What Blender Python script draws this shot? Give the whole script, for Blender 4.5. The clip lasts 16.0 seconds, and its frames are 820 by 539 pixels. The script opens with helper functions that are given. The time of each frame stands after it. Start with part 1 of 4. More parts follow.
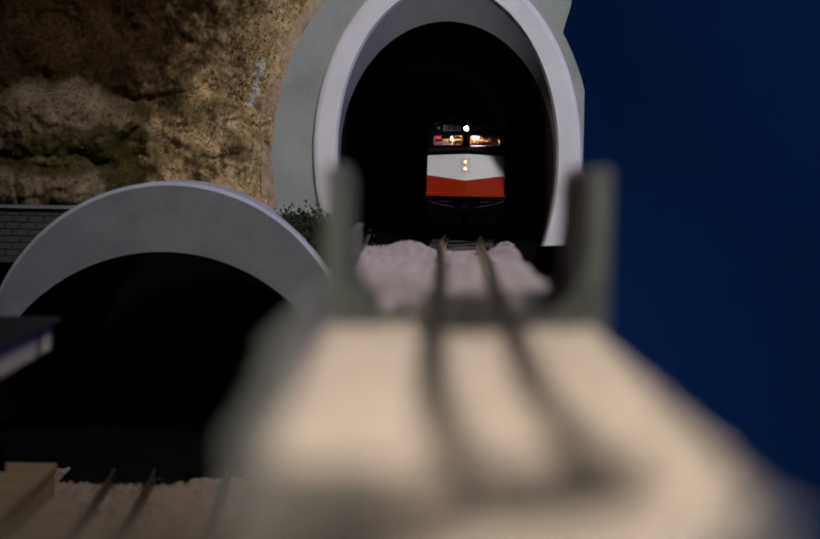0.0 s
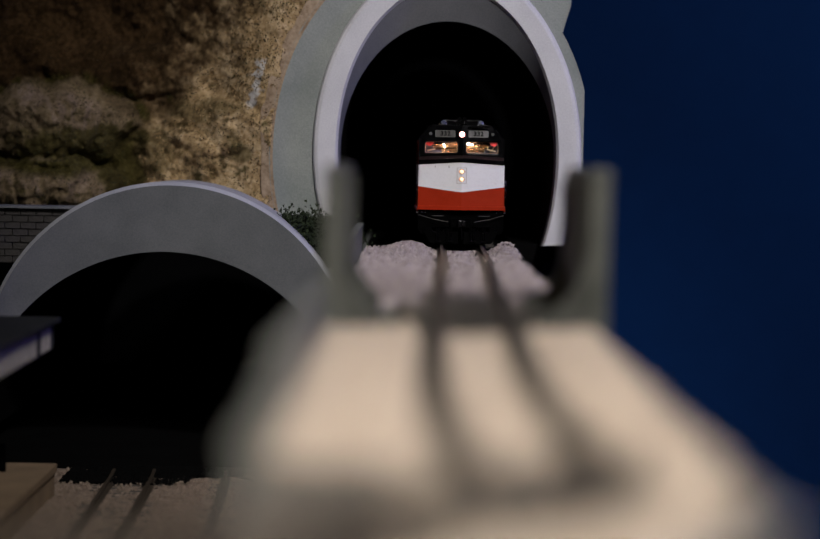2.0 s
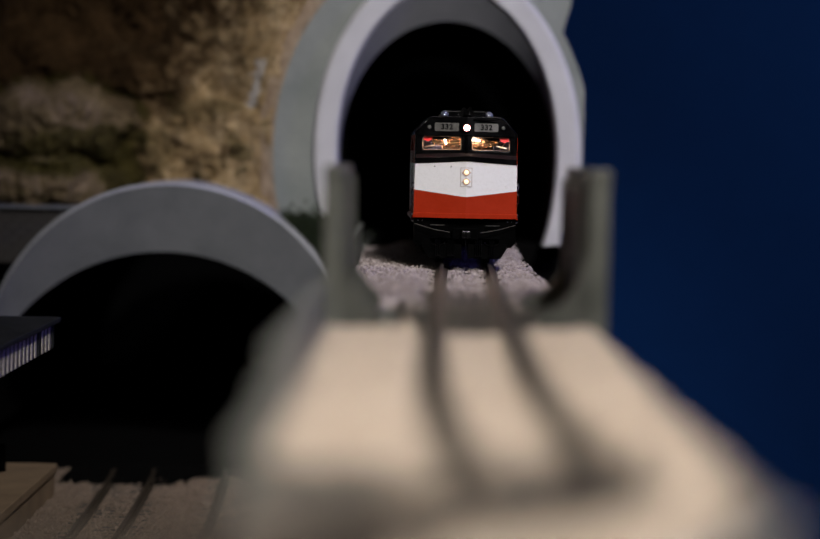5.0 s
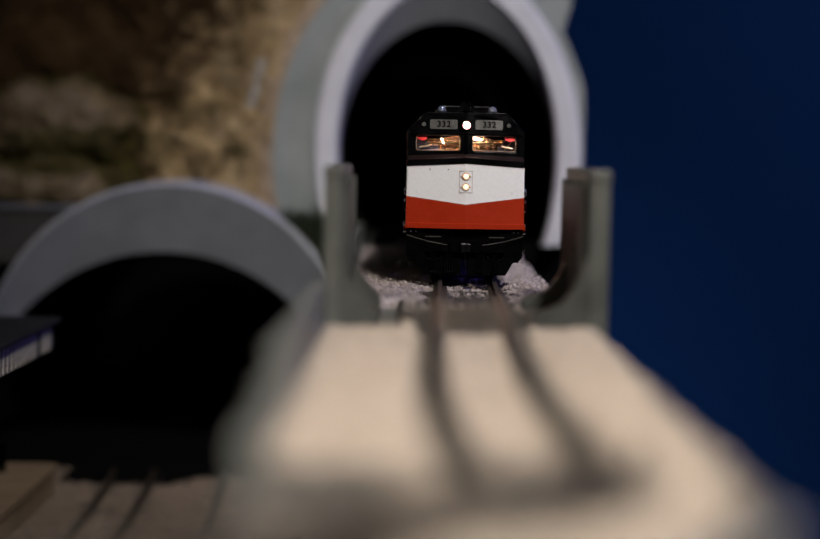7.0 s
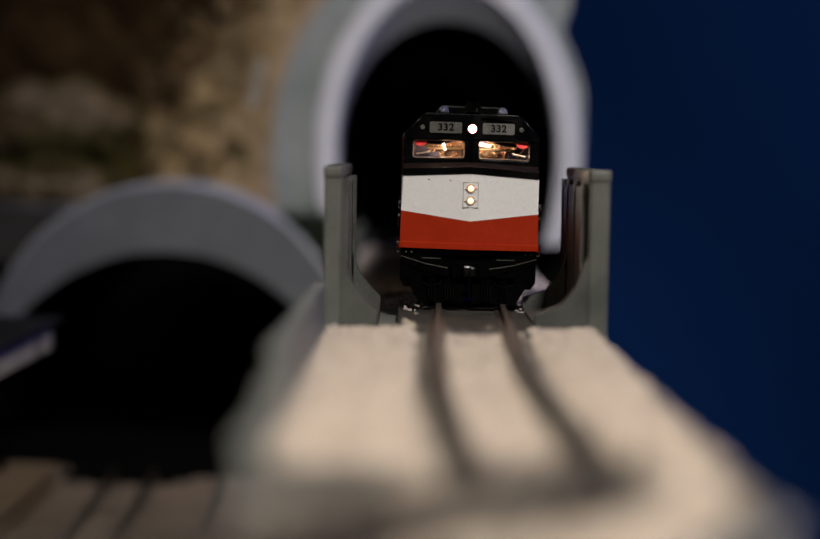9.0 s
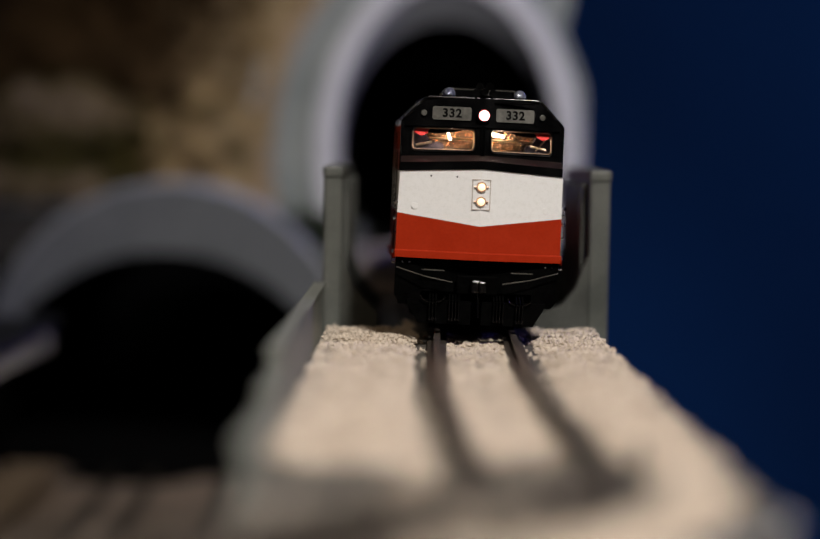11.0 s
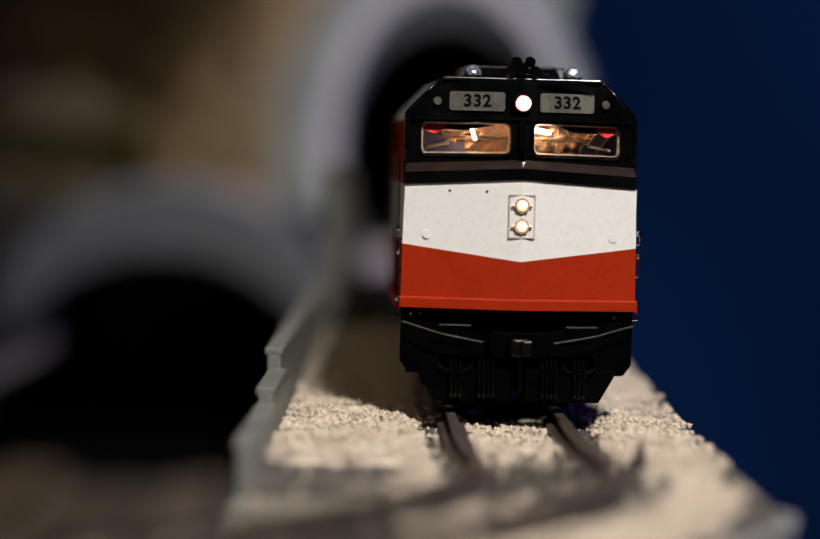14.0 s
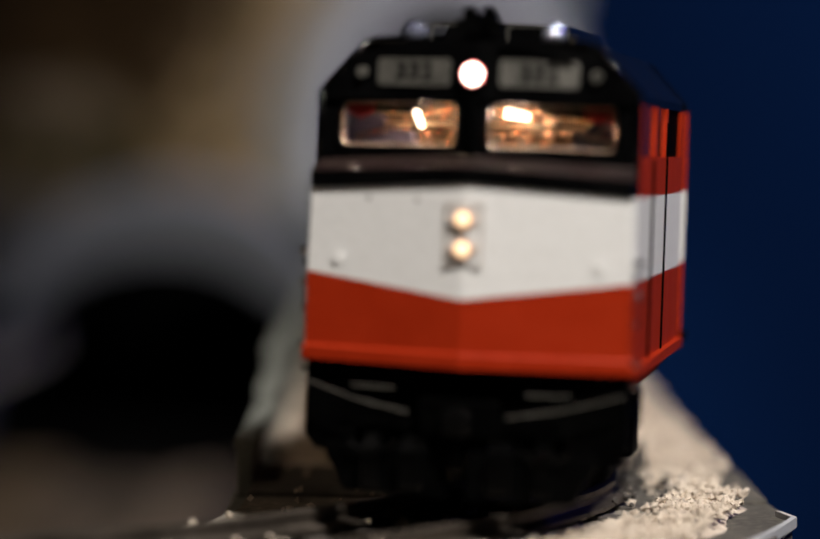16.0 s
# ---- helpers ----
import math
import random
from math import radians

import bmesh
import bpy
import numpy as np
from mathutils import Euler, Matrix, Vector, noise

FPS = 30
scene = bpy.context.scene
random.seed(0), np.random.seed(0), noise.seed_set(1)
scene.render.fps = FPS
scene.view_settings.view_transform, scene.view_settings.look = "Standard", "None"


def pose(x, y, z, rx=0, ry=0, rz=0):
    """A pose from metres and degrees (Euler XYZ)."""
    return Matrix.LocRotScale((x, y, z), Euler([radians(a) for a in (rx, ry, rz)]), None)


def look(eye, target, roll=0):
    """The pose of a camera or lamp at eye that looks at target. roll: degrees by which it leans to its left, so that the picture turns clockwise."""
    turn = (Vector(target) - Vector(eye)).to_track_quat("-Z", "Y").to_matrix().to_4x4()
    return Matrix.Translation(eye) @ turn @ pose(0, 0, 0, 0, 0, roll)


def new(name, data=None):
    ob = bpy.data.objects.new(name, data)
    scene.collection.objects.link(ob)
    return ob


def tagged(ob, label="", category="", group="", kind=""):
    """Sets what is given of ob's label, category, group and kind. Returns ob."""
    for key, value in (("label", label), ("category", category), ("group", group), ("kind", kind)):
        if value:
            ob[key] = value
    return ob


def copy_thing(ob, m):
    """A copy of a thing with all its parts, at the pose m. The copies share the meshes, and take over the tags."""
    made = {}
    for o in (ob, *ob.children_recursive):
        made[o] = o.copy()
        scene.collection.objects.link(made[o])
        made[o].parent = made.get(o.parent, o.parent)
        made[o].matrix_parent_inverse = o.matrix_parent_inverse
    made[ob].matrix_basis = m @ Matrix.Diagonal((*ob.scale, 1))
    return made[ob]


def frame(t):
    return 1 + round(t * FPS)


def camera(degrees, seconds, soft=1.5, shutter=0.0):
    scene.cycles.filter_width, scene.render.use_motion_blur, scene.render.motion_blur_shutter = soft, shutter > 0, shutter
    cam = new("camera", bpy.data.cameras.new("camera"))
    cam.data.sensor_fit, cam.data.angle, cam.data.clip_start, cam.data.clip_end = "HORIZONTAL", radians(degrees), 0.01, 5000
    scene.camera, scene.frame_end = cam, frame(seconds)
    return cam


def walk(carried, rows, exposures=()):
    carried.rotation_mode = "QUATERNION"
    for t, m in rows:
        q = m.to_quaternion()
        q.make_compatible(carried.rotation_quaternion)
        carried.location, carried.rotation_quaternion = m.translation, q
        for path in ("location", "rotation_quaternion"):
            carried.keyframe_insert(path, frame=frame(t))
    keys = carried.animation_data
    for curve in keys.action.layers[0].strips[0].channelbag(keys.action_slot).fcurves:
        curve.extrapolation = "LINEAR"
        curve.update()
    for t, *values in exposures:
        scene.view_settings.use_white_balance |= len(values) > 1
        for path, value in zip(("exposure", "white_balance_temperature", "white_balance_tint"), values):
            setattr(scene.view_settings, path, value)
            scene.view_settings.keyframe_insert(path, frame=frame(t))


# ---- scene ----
cam = camera(22.2, 16.0)
EYE = (0.0, 0.0, 0.0415)
AIM = (0.0, 1.0, 0.0415 - 232.0 / 4000.0)
walk(cam, [(0.0, look(EYE, AIM, 1.0)), (16.0, look(EYE, AIM, 1.0))], [(0.0, 0.0), (9.0, -0.04), (12.5, -0.08), (15.0, -0.08), (15.5, -0.08), (16.0, -0.06)])
cam.data.dof.use_dof = True
cam.data.dof.aperture_fstop = 6.6
focus_mark = new("focus_mark")
cam.data.dof.focus_object = focus_mark

# ---- light: a dim room, one warm lamp over the bridge, one cool lamp beyond it, added fills ----
world = bpy.data.worlds.new("room_air")
scene.world = world
world.use_nodes = True
world.node_tree.nodes["Background"].inputs[0].default_value = (0.55, 0.65, 1.0, 1)
world.node_tree.nodes["Background"].inputs[1].default_value = 0.035


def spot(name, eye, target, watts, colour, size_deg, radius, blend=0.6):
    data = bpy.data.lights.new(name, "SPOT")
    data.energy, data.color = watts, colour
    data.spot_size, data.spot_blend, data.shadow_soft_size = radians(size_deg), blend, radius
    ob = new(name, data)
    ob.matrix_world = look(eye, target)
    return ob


spot("warm_ceiling_spot", (0.165, -0.06, 0.53), (0.02, 0.30, 0.0), 24.8, (1.0, 0.935, 0.86), 62, 0.032, 1.0)
# unseen fill from the left, added to lift the nose and lower ground
spot("side_fill_spot", (-0.34, 0.06, 0.62), (0.0, 0.42, 0.01), 2.2, (1.0, 0.76, 0.53), 36, 0.02, 1.0)
spot("cool_ceiling_spot", (0.25, 0.02, 0.64), (0.04, 0.93, 0.04), 31.0, (0.99, 0.94, 0.97), 30, 0.03, 1.0)
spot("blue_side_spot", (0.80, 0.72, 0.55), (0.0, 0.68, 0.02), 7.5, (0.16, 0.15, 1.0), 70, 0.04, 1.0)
# unseen lamp added to bring up the backdrop
spot("backdrop_wash", (0.95, 0.55, 1.15), (0.52, 1.5, 0.0), 44.0, (0.85, 0.90, 1.0), 60, 0.05, 1.0)

MM = 0.001


# ---- materials ----
def material(name, a, b, scale=300.0, rough=0.6, metal=0.0, bump=0.15, grain=1500.0, c=None, spread=0.5, coat=0.0, spec=0.5):
    m = bpy.data.materials.new(name)
    m.use_nodes = True
    nt = m.node_tree
    bs = nt.nodes["Principled BSDF"]
    tc = nt.nodes.new("ShaderNodeTexCoord")
    n1 = nt.nodes.new("ShaderNodeTexNoise")
    n1.inputs["Scale"].default_value = scale
    n1.inputs["Detail"].default_value = 6
    n2 = nt.nodes.new("ShaderNodeTexNoise")
    n2.inputs["Scale"].default_value = grain
    n2.inputs["Detail"].default_value = 4
    mixn = nt.nodes.new("ShaderNodeMath")
    mixn.operation = "MULTIPLY_ADD"
    mixn.inputs[1].default_value = 0.45
    half = nt.nodes.new("ShaderNodeMath")
    half.operation = "MULTIPLY"
    half.inputs[1].default_value = 0.55
    ramp = nt.nodes.new("ShaderNodeValToRGB")
    lo, hi = 0.5 - 0.25 * spread, 0.5 + 0.25 * spread
    ramp.color_ramp.elements[0].position, ramp.color_ramp.elements[1].position = lo, hi
    ramp.color_ramp.elements[0].color, ramp.color_ramp.elements[1].color = (*a, 1), (*b, 1)
    if c:
        e = ramp.color_ramp.elements.new(0.5)
        e.color = (*c, 1)
    bp = nt.nodes.new("ShaderNodeBump")
    bp.inputs["Strength"].default_value = bump
    bp.inputs["Distance"].default_value = 0.0006
    rr = nt.nodes.new("ShaderNodeMapRange")
    rr.inputs["To Min"].default_value, rr.inputs["To Max"].default_value = max(0.02, rough - 0.12), min(1, rough + 0.12)
    L = nt.links.new
    L(tc.outputs["Object"], n1.inputs["Vector"])
    L(tc.outputs["Object"], n2.inputs["Vector"])
    L(n1.outputs["Fac"], half.inputs[0])
    L(n2.outputs["Fac"], mixn.inputs[0])
    L(half.outputs[0], mixn.inputs[2])
    L(mixn.outputs[0], ramp.inputs["Fac"])
    L(ramp.outputs["Color"], bs.inputs["Base Color"])
    L(n2.outputs["Fac"], bp.inputs["Height"])
    L(bp.outputs["Normal"], bs.inputs["Normal"])
    L(n1.outputs["Fac"], rr.inputs["Value"])
    L(rr.outputs["Result"], bs.inputs["Roughness"])
    bs.inputs["Metallic"].default_value = metal
    bs.inputs["Coat Weight"].default_value = coat
    bs.inputs["Specular IOR Level"].default_value = spec
    return m


def glowing(name, colour, strength):
    m = bpy.data.materials.new(name)
    m.use_nodes = True
    bs = m.node_tree.nodes["Principled BSDF"]
    bs.inputs["Base Color"].default_value = (*colour, 1)
    bs.inputs["Emission Color"].default_value = (*colour, 1)
    bs.inputs["Emission Strength"].default_value = strength
    return m


def clear(name, tint=(1, 1, 1), rough=0.03):
    m = bpy.data.materials.new(name)
    m.use_nodes = True
    bs = m.node_tree.nodes["Principled BSDF"]
    bs.inputs["Base Color"].default_value = (*tint, 1)
    bs.inputs["Transmission Weight"].default_value = 1
    bs.inputs["Roughness"].default_value = rough
    bs.inputs["IOR"].default_value = 1.35
    return m


CONCRETE = material("grey_concrete", (0.33, 0.345, 0.37), (0.42, 0.43, 0.455), 60, 0.75, bump=0.05)
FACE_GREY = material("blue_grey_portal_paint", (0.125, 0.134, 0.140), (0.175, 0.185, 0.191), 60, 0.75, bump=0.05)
PORTAL_FACE = material("pale_portal_paint", (0.54, 0.54, 0.55), (0.68, 0.68, 0.68), 50, 0.7, bump=0.04)
# grey taken down so the reveal carries its shade in the colour
REVEAL_SHADED = material("shaded_reveal_grey", (0.13, 0.135, 0.145), (0.18, 0.185, 0.195), 60, 0.75, bump=0.05)
PLASTER = material("tan_plaster", (0.22, 0.15, 0.09), (0.46, 0.35, 0.24), 90, 0.9, bump=0.4, grain=600)
PLATE_GREY = material("green_grey_portal_paint", (0.20, 0.225, 0.205), (0.31, 0.33, 0.30), 40, 0.75, bump=0.06)
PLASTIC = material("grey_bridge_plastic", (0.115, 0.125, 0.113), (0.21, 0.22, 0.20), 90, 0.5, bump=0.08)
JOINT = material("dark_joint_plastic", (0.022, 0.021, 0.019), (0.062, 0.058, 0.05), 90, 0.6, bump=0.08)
PLASTIC_DARKENED = material("darkened_bridge_plastic", (0.05, 0.05, 0.045), (0.12, 0.11, 0.10), 90, 0.5, bump=0.08)
BALLAST = material("cream_ballast", (0.33, 0.265, 0.20), (0.80, 0.71, 0.60), 250, 0.9, bump=0.6, grain=1100, c=(0.60, 0.515, 0.425), spread=0.9)
BALLAST_FAR = material("brown_dusty_ballast", (0.15, 0.12, 0.11), (0.70, 0.62, 0.60), 250, 0.9, bump=0.6, grain=1000, c=(0.41, 0.355, 0.335), spread=0.9)
DUSTY = material("dusty_grey_plastic", (0.03, 0.028, 0.025), (0.19, 0.165, 0.135), 130, 0.75, bump=0.25, grain=900, c=(0.08, 0.074, 0.063), spread=0.8)
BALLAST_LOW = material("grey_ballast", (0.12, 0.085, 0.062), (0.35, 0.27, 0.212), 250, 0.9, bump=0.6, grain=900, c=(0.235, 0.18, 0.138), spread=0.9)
RAIL = material("weathered_rail", (0.05, 0.042, 0.035), (0.12, 0.10, 0.085), 200, 0.45, 0.5, 0.1)
LOW_RAIL = material("brown_painted_rail", (0.018, 0.013, 0.008), (0.05, 0.036, 0.023), 200, 0.6)
WEB_SHADOW = material("grey_brown_web_and_rail_shadow", (0.045, 0.041, 0.034), (0.13, 0.12, 0.10), 220, 0.7, bump=0.3, grain=800)
DUSTY_PALE = material("dust_covered_grey_sheet", (0.13, 0.118, 0.10), (0.42, 0.36, 0.29), 150, 0.85, bump=0.3, grain=900, c=(0.21, 0.19, 0.16), spread=0.8)
TIE = material("dark_tie", (0.035, 0.03, 0.027), (0.09, 0.08, 0.07), 300, 0.8)
# near-black that puts the darkness of the unlit tunnels into the colour
TUNNEL_DARK = material("unlit_tunnel_black", (0.0015, 0.0015, 0.0015), (0.003, 0.003, 0.003), 50, 0.95, spec=0.05)
BLUE = material("deep_blue_wall_paint", (0.0022, 0.0235, 0.103), (0.003, 0.028, 0.118), 6, 0.9, bump=0.02, grain=60, spec=0.12)
STONE = material("dark_block_stone", (0.022, 0.020, 0.018), (0.065, 0.06, 0.055), 120, 0.9, bump=0.5)
LEAF = material("dark_green_flock", (0.005, 0.012, 0.003), (0.018, 0.030, 0.007), 300, 0.95)
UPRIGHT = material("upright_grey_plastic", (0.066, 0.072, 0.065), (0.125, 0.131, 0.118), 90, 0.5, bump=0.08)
# darker copy of the upright plastic, for ribs and feet in shade
UPRIGHT_SHADED = material("shaded_upright_plastic", (0.042, 0.045, 0.040), (0.09, 0.094, 0.084), 90, 0.5, bump=0.08)
WOOD = material("pale_basswood", (0.18, 0.125, 0.078), (0.32, 0.23, 0.15), 60, 0.7)
SLATE = material("dark_roof_sheet", (0.010, 0.012, 0.012), (0.035, 0.038, 0.036), 120, 0.65, spec=0.2)
# glossy rib plastic whose pale colour imitates bright glints
RIB_GLINT = material("glossy_rib_with_pale_glint", (0.10, 0.09, 0.08), (0.85, 0.80, 0.72), 40, 0.12, spread=0.5)
FLOORM = material("grey_room_floor", (0.10, 0.09, 0.08), (0.16, 0.15, 0.14), 5, 0.7)
WALLM = material("dim_room_wall", (0.10, 0.10, 0.11), (0.14, 0.14, 0.15), 4, 0.9)
BOARD = material("plywood_board", (0.22, 0.15, 0.09), (0.34, 0.25, 0.16), 25, 0.8)
WHITE = material("white_loco_paint", (0.73, 0.73, 0.72), (0.82, 0.82, 0.82), 900, 0.4, bump=0.05, grain=2600, c=(0.80, 0.80, 0.80), spread=0.9)
RED = material("red_loco_paint", (0.31, 0.020, 0.004), (0.36, 0.025, 0.005), 250, 0.4, bump=0.03, spec=0.15)
BLACK = material("black_loco_paint", (0.001, 0.001, 0.0012), (0.0028, 0.0028, 0.003), 250, 0.17, bump=0.02, spec=0.5)
# glossy black with a red tint painted in for the windows' reflection
SILL = material("black_sill_with_red_reflection", (0.010, 0.005, 0.005), (0.022, 0.012, 0.011), 300, 0.36, bump=0.03, spec=0.7, coat=0.3)
UNDER = material("black_underframe", (0.0004, 0.0004, 0.0004), (0.0018, 0.0018, 0.0018), 300, 0.6, bump=0.1, spec=0.012)
HOSE = material("black_rubber_hose", (0.001, 0.001, 0.001), (0.003, 0.003, 0.003), 300, 0.2, spec=0.3)
WIRE = material("dull_steel_wire", (0.07, 0.068, 0.06), (0.15, 0.145, 0.13), 300, 0.25, 0.4)
PALE_EDGE = material("pale_grey_bezel", (0.38, 0.33, 0.29), (0.50, 0.45, 0.41), 300, 0.4)
FRAME = material("bright_copper_frame", (0.34, 0.22, 0.15), (0.50, 0.37, 0.28), 300, 0.25, 0.35)
CHROME = material("chrome", (0.6, 0.6, 0.62), (0.8, 0.8, 0.82), 300, 0.15, 1.0, 0.02)
BRASS = material("brass_wire", (0.35, 0.28, 0.18), (0.55, 0.46, 0.32), 300, 0.3, 1.0, 0.05)
SILVER = material("silver_number_plate", (0.062, 0.061, 0.054), (0.115, 0.11, 0.098), 260, 0.45, 0.1)
INK = material("black_ink", (0.002, 0.002, 0.002), (0.004, 0.004, 0.004), 300, 0.8, spec=0.05)
CAB_IN = material("crinkled_gold_foil", (0.05, 0.022, 0.014), (0.85, 0.60, 0.40), 420, 0.25, 0.7, 1.0, 1100, c=(0.26, 0.135, 0.08), spread=0.7)
FOIL = material("crumpled_gold_foil", (0.16, 0.075, 0.04), (0.80, 0.56, 0.36), 500, 0.22, 0.9, 0.3, 1500, c=(0.45, 0.27, 0.16), spread=0.6)
SEAT = material("violet_grey_seat", (0.010, 0.008, 0.016), (0.03, 0.025, 0.04), 300, 0.4)
VISOR = material("red_visor", (0.42, 0.005, 0.004), (0.55, 0.010, 0.008), 300, 0.5)
GLASS = clear("windscreen_glass")
DOME = material("bright_strobe_dome", (0.16, 0.18, 0.34), (0.80, 0.84, 0.95), 420, 0.10, 0.75, 0.9, 800)
LAMP_RIM = material("cream_lamp_rim", (0.58, 0.36, 0.24), (0.70, 0.48, 0.34), 300, 0.35, 0.2)
LAMP_ON = glowing("lit_headlight", (1.0, 0.86, 0.70), 14.0)
LAMP_WARM = glowing("lit_warm_headlight", (1.0, 0.66, 0.40), 1.7)
# emissive red for the fringe of glow round the headlight lens
LAMP_RED = glowing("red_lens_glow", (1.0, 0.16, 0.17), 1.2)
BULB = glowing("lit_cab_bulb", (1.0, 0.72, 0.52), 380.0)


# ---- mesh helpers, in millimetres ----
def part(name, bm, mat, parent=None, label="", smooth=False, at=None):
    me = bpy.data.meshes.new(name)
    bmesh.ops.recalc_face_normals(bm, faces=bm.faces)
    bm.to_mesh(me)
    bm.free()
    me.transform(Matrix.Scale(MM, 4))
    me.materials.append(mat)
    if smooth:
        for p in me.polygons:
            p.use_smooth = True
    ob = new(name, me)
    if parent:
        ob.parent = parent
    if label:
        ob["label"] = label
    return ob


def box(bm, x0, x1, y0, y1, z0, z1, bevel=0.0):
    vs = [bm.verts.new((x, y, z)) for x in (x0, x1) for y in (y0, y1) for z in (z0, z1)]
    fs = [bm.faces.new([vs[i] for i in q]) for q in ((0, 1, 3, 2), (4, 6, 7, 5), (0, 4, 5, 1), (2, 3, 7, 6), (0, 2, 6, 4), (1, 5, 7, 3))]
    if bevel:
        es = {e for f in fs for e in f.edges}
        bmesh.ops.bevel(bm, geom=list(es), offset=bevel, segments=2, affect="EDGES", profile=0.5)
    return bm


def boxed(*args, bevel=0.0):
    return box(bmesh.new(), *args, bevel=bevel)


def prism(bm, poly, place0, place1):
    """A solid between two outlines: place0 and place1 turn a 2D point into a place."""
    a = [bm.verts.new(place0(*p)) for p in poly]
    b = [bm.verts.new(place1(*p)) for p in poly]
    bm.faces.new(a)
    bm.faces.new(b[::-1])
    n = len(poly)
    for i in range(n):
        bm.faces.new((a[i], a[(i + 1) % n], b[(i + 1) % n], b[i]))
    return bm


def rod(bm, p0, p1, r, r1=None, seg=10):
    p0, p1 = Vector(p0), Vector(p1)
    d = p1 - p0
    m = Matrix.Translation((p0 + p1) / 2) @ d.to_track_quat("Z", "Y").to_matrix().to_4x4()
    bmesh.ops.create_cone(bm, cap_ends=True, segments=seg, radius1=r, radius2=r if r1 is None else r1, depth=d.length, matrix=m)
    return bm


def ball(bm, at, r, squash=1.0, seg=12):
    m = Matrix.Translation(at) @ Matrix.Diagonal((1, 1, squash, 1))
    bmesh.ops.create_uvsphere(bm, u_segments=seg, v_segments=max(6, seg // 2), radius=r, matrix=m)
    return bm


def ring(bm, outer, inner):
    """Faces between two open rows of places."""
    a = [bm.verts.new(p) for p in outer]
    b = [bm.verts.new(p) for p in inner]
    for i in range(len(a) - 1):
        bm.faces.new((a[i], a[i + 1], b[i + 1], b[i]))
    return bm


def thing(name, label, category, group="", kind=""):
    return tagged(new(name), label, category, group, kind)


def setting(ob, label, category="structure"):
    return tagged(ob, label, category, kind="structure")


# ---- room and layout board ----
setting(part("floor", boxed(-1110, 1260, -760, 1560, -1010, -1000), FLOORM), "grey floor of the dim layout room", "floor")
setting(part("backdrop", boxed(-1100, 1250, 1500, 1560, -1000, 1400), BLUE), "plain deep blue painted backdrop wall", "backdrop")
setting(part("wall_south", boxed(-1100, 1250, -760, -700, -1000, 1400), WALLM), "dim grey room wall", "wall")
setting(part("wall_west", boxed(-1110, -1050, -700, 1500, -1000, 1400), WALLM), "dim grey room wall", "wall")
setting(part("wall_east", boxed(1200, 1260, -700, 1500, -1000, 1400), BLUE), "deep blue painted room wall", "wall")
setting(part("ceiling", boxed(-1110, 1260, -760, 1560, 1400, 1440), WALLM), "plain dim ceiling of the layout room", "ceiling")
layout_table = thing("layout_table", "plywood model railway bench on wooden legs", "table")
part("tabletop", boxed(-900, 46, -400, 1375, -118, -104), BOARD, layout_table)
for lx, ly in ((-860, -360), (0, -360), (-860, 1250), (0, 1250)):
    part("leg", boxed(lx, lx + 40, ly, ly + 40, -1000, -118), BOARD, layout_table)

# planning: place of a direction of view on a plane of given depth
FW = (Vector(AIM) - Vector(EYE)).normalized()
RT0, UP0 = Vector((1, 0, 0)), Vector((1, 0, 0)).cross(FW)
RL = radians(1.0)
UPV, RTV = UP0 * math.cos(RL) - RT0 * math.sin(RL), RT0 * math.cos(RL) + UP0 * math.sin(RL)


def on(px, py, depth):
    """Place in mm on the upright plane y = depth, from a plan drawn as seen from the eye."""
    d = FW * 4000 + RTV * (px - 784) - UPV * (py - 515)
    k = depth / d.y
    return (d.x * k, depth, 41.5 + d.z * k)


# ---- track ----
PATH = [(31.4, 1352), (30, 1250), (26.5, 1050), (22.5, 930), (21, 800), (18, 650), (15.8, 520), (14.4, 430), (14.4, 370), (15.4, 330), (16.4, 300), (17.8, 283), (18.2, 270), (16.6, 262), (12.5, 254), (4.5, 242), (-6, 231), (-24, 217), (-60, 199), (-110, 182)]


def curve_points(rows, step):
    pts = [Vector((x, y, 0)) for x, y in rows]
    fine = []
    for i in range(len(pts) - 1):
        p0, p1, p2, p3 = pts[max(i - 1, 0)], pts[i], pts[i + 1], pts[min(i + 2, len(pts) - 1)]
        for k in range(24):
            u = k / 24
            fine.append(0.5 * ((2 * p1) + (p2 - p0) * u + (2 * p0 - 5 * p1 + 4 * p2 - p3) * u * u + (3 * p1 - p0 - 3 * p2 + p3) * u ** 3))
    fine.append(pts[-1])
    out, gone = [fine[0]], 0.0
    for a, b in zip(fine, fine[1:]):
        seg = (b - a).length
        while gone + seg >= step:
            a = a + (b - a) * ((step - gone) / seg)
            out.append(a)
            seg, gone = (b - a).length, 0.0
        gone += seg
    return out


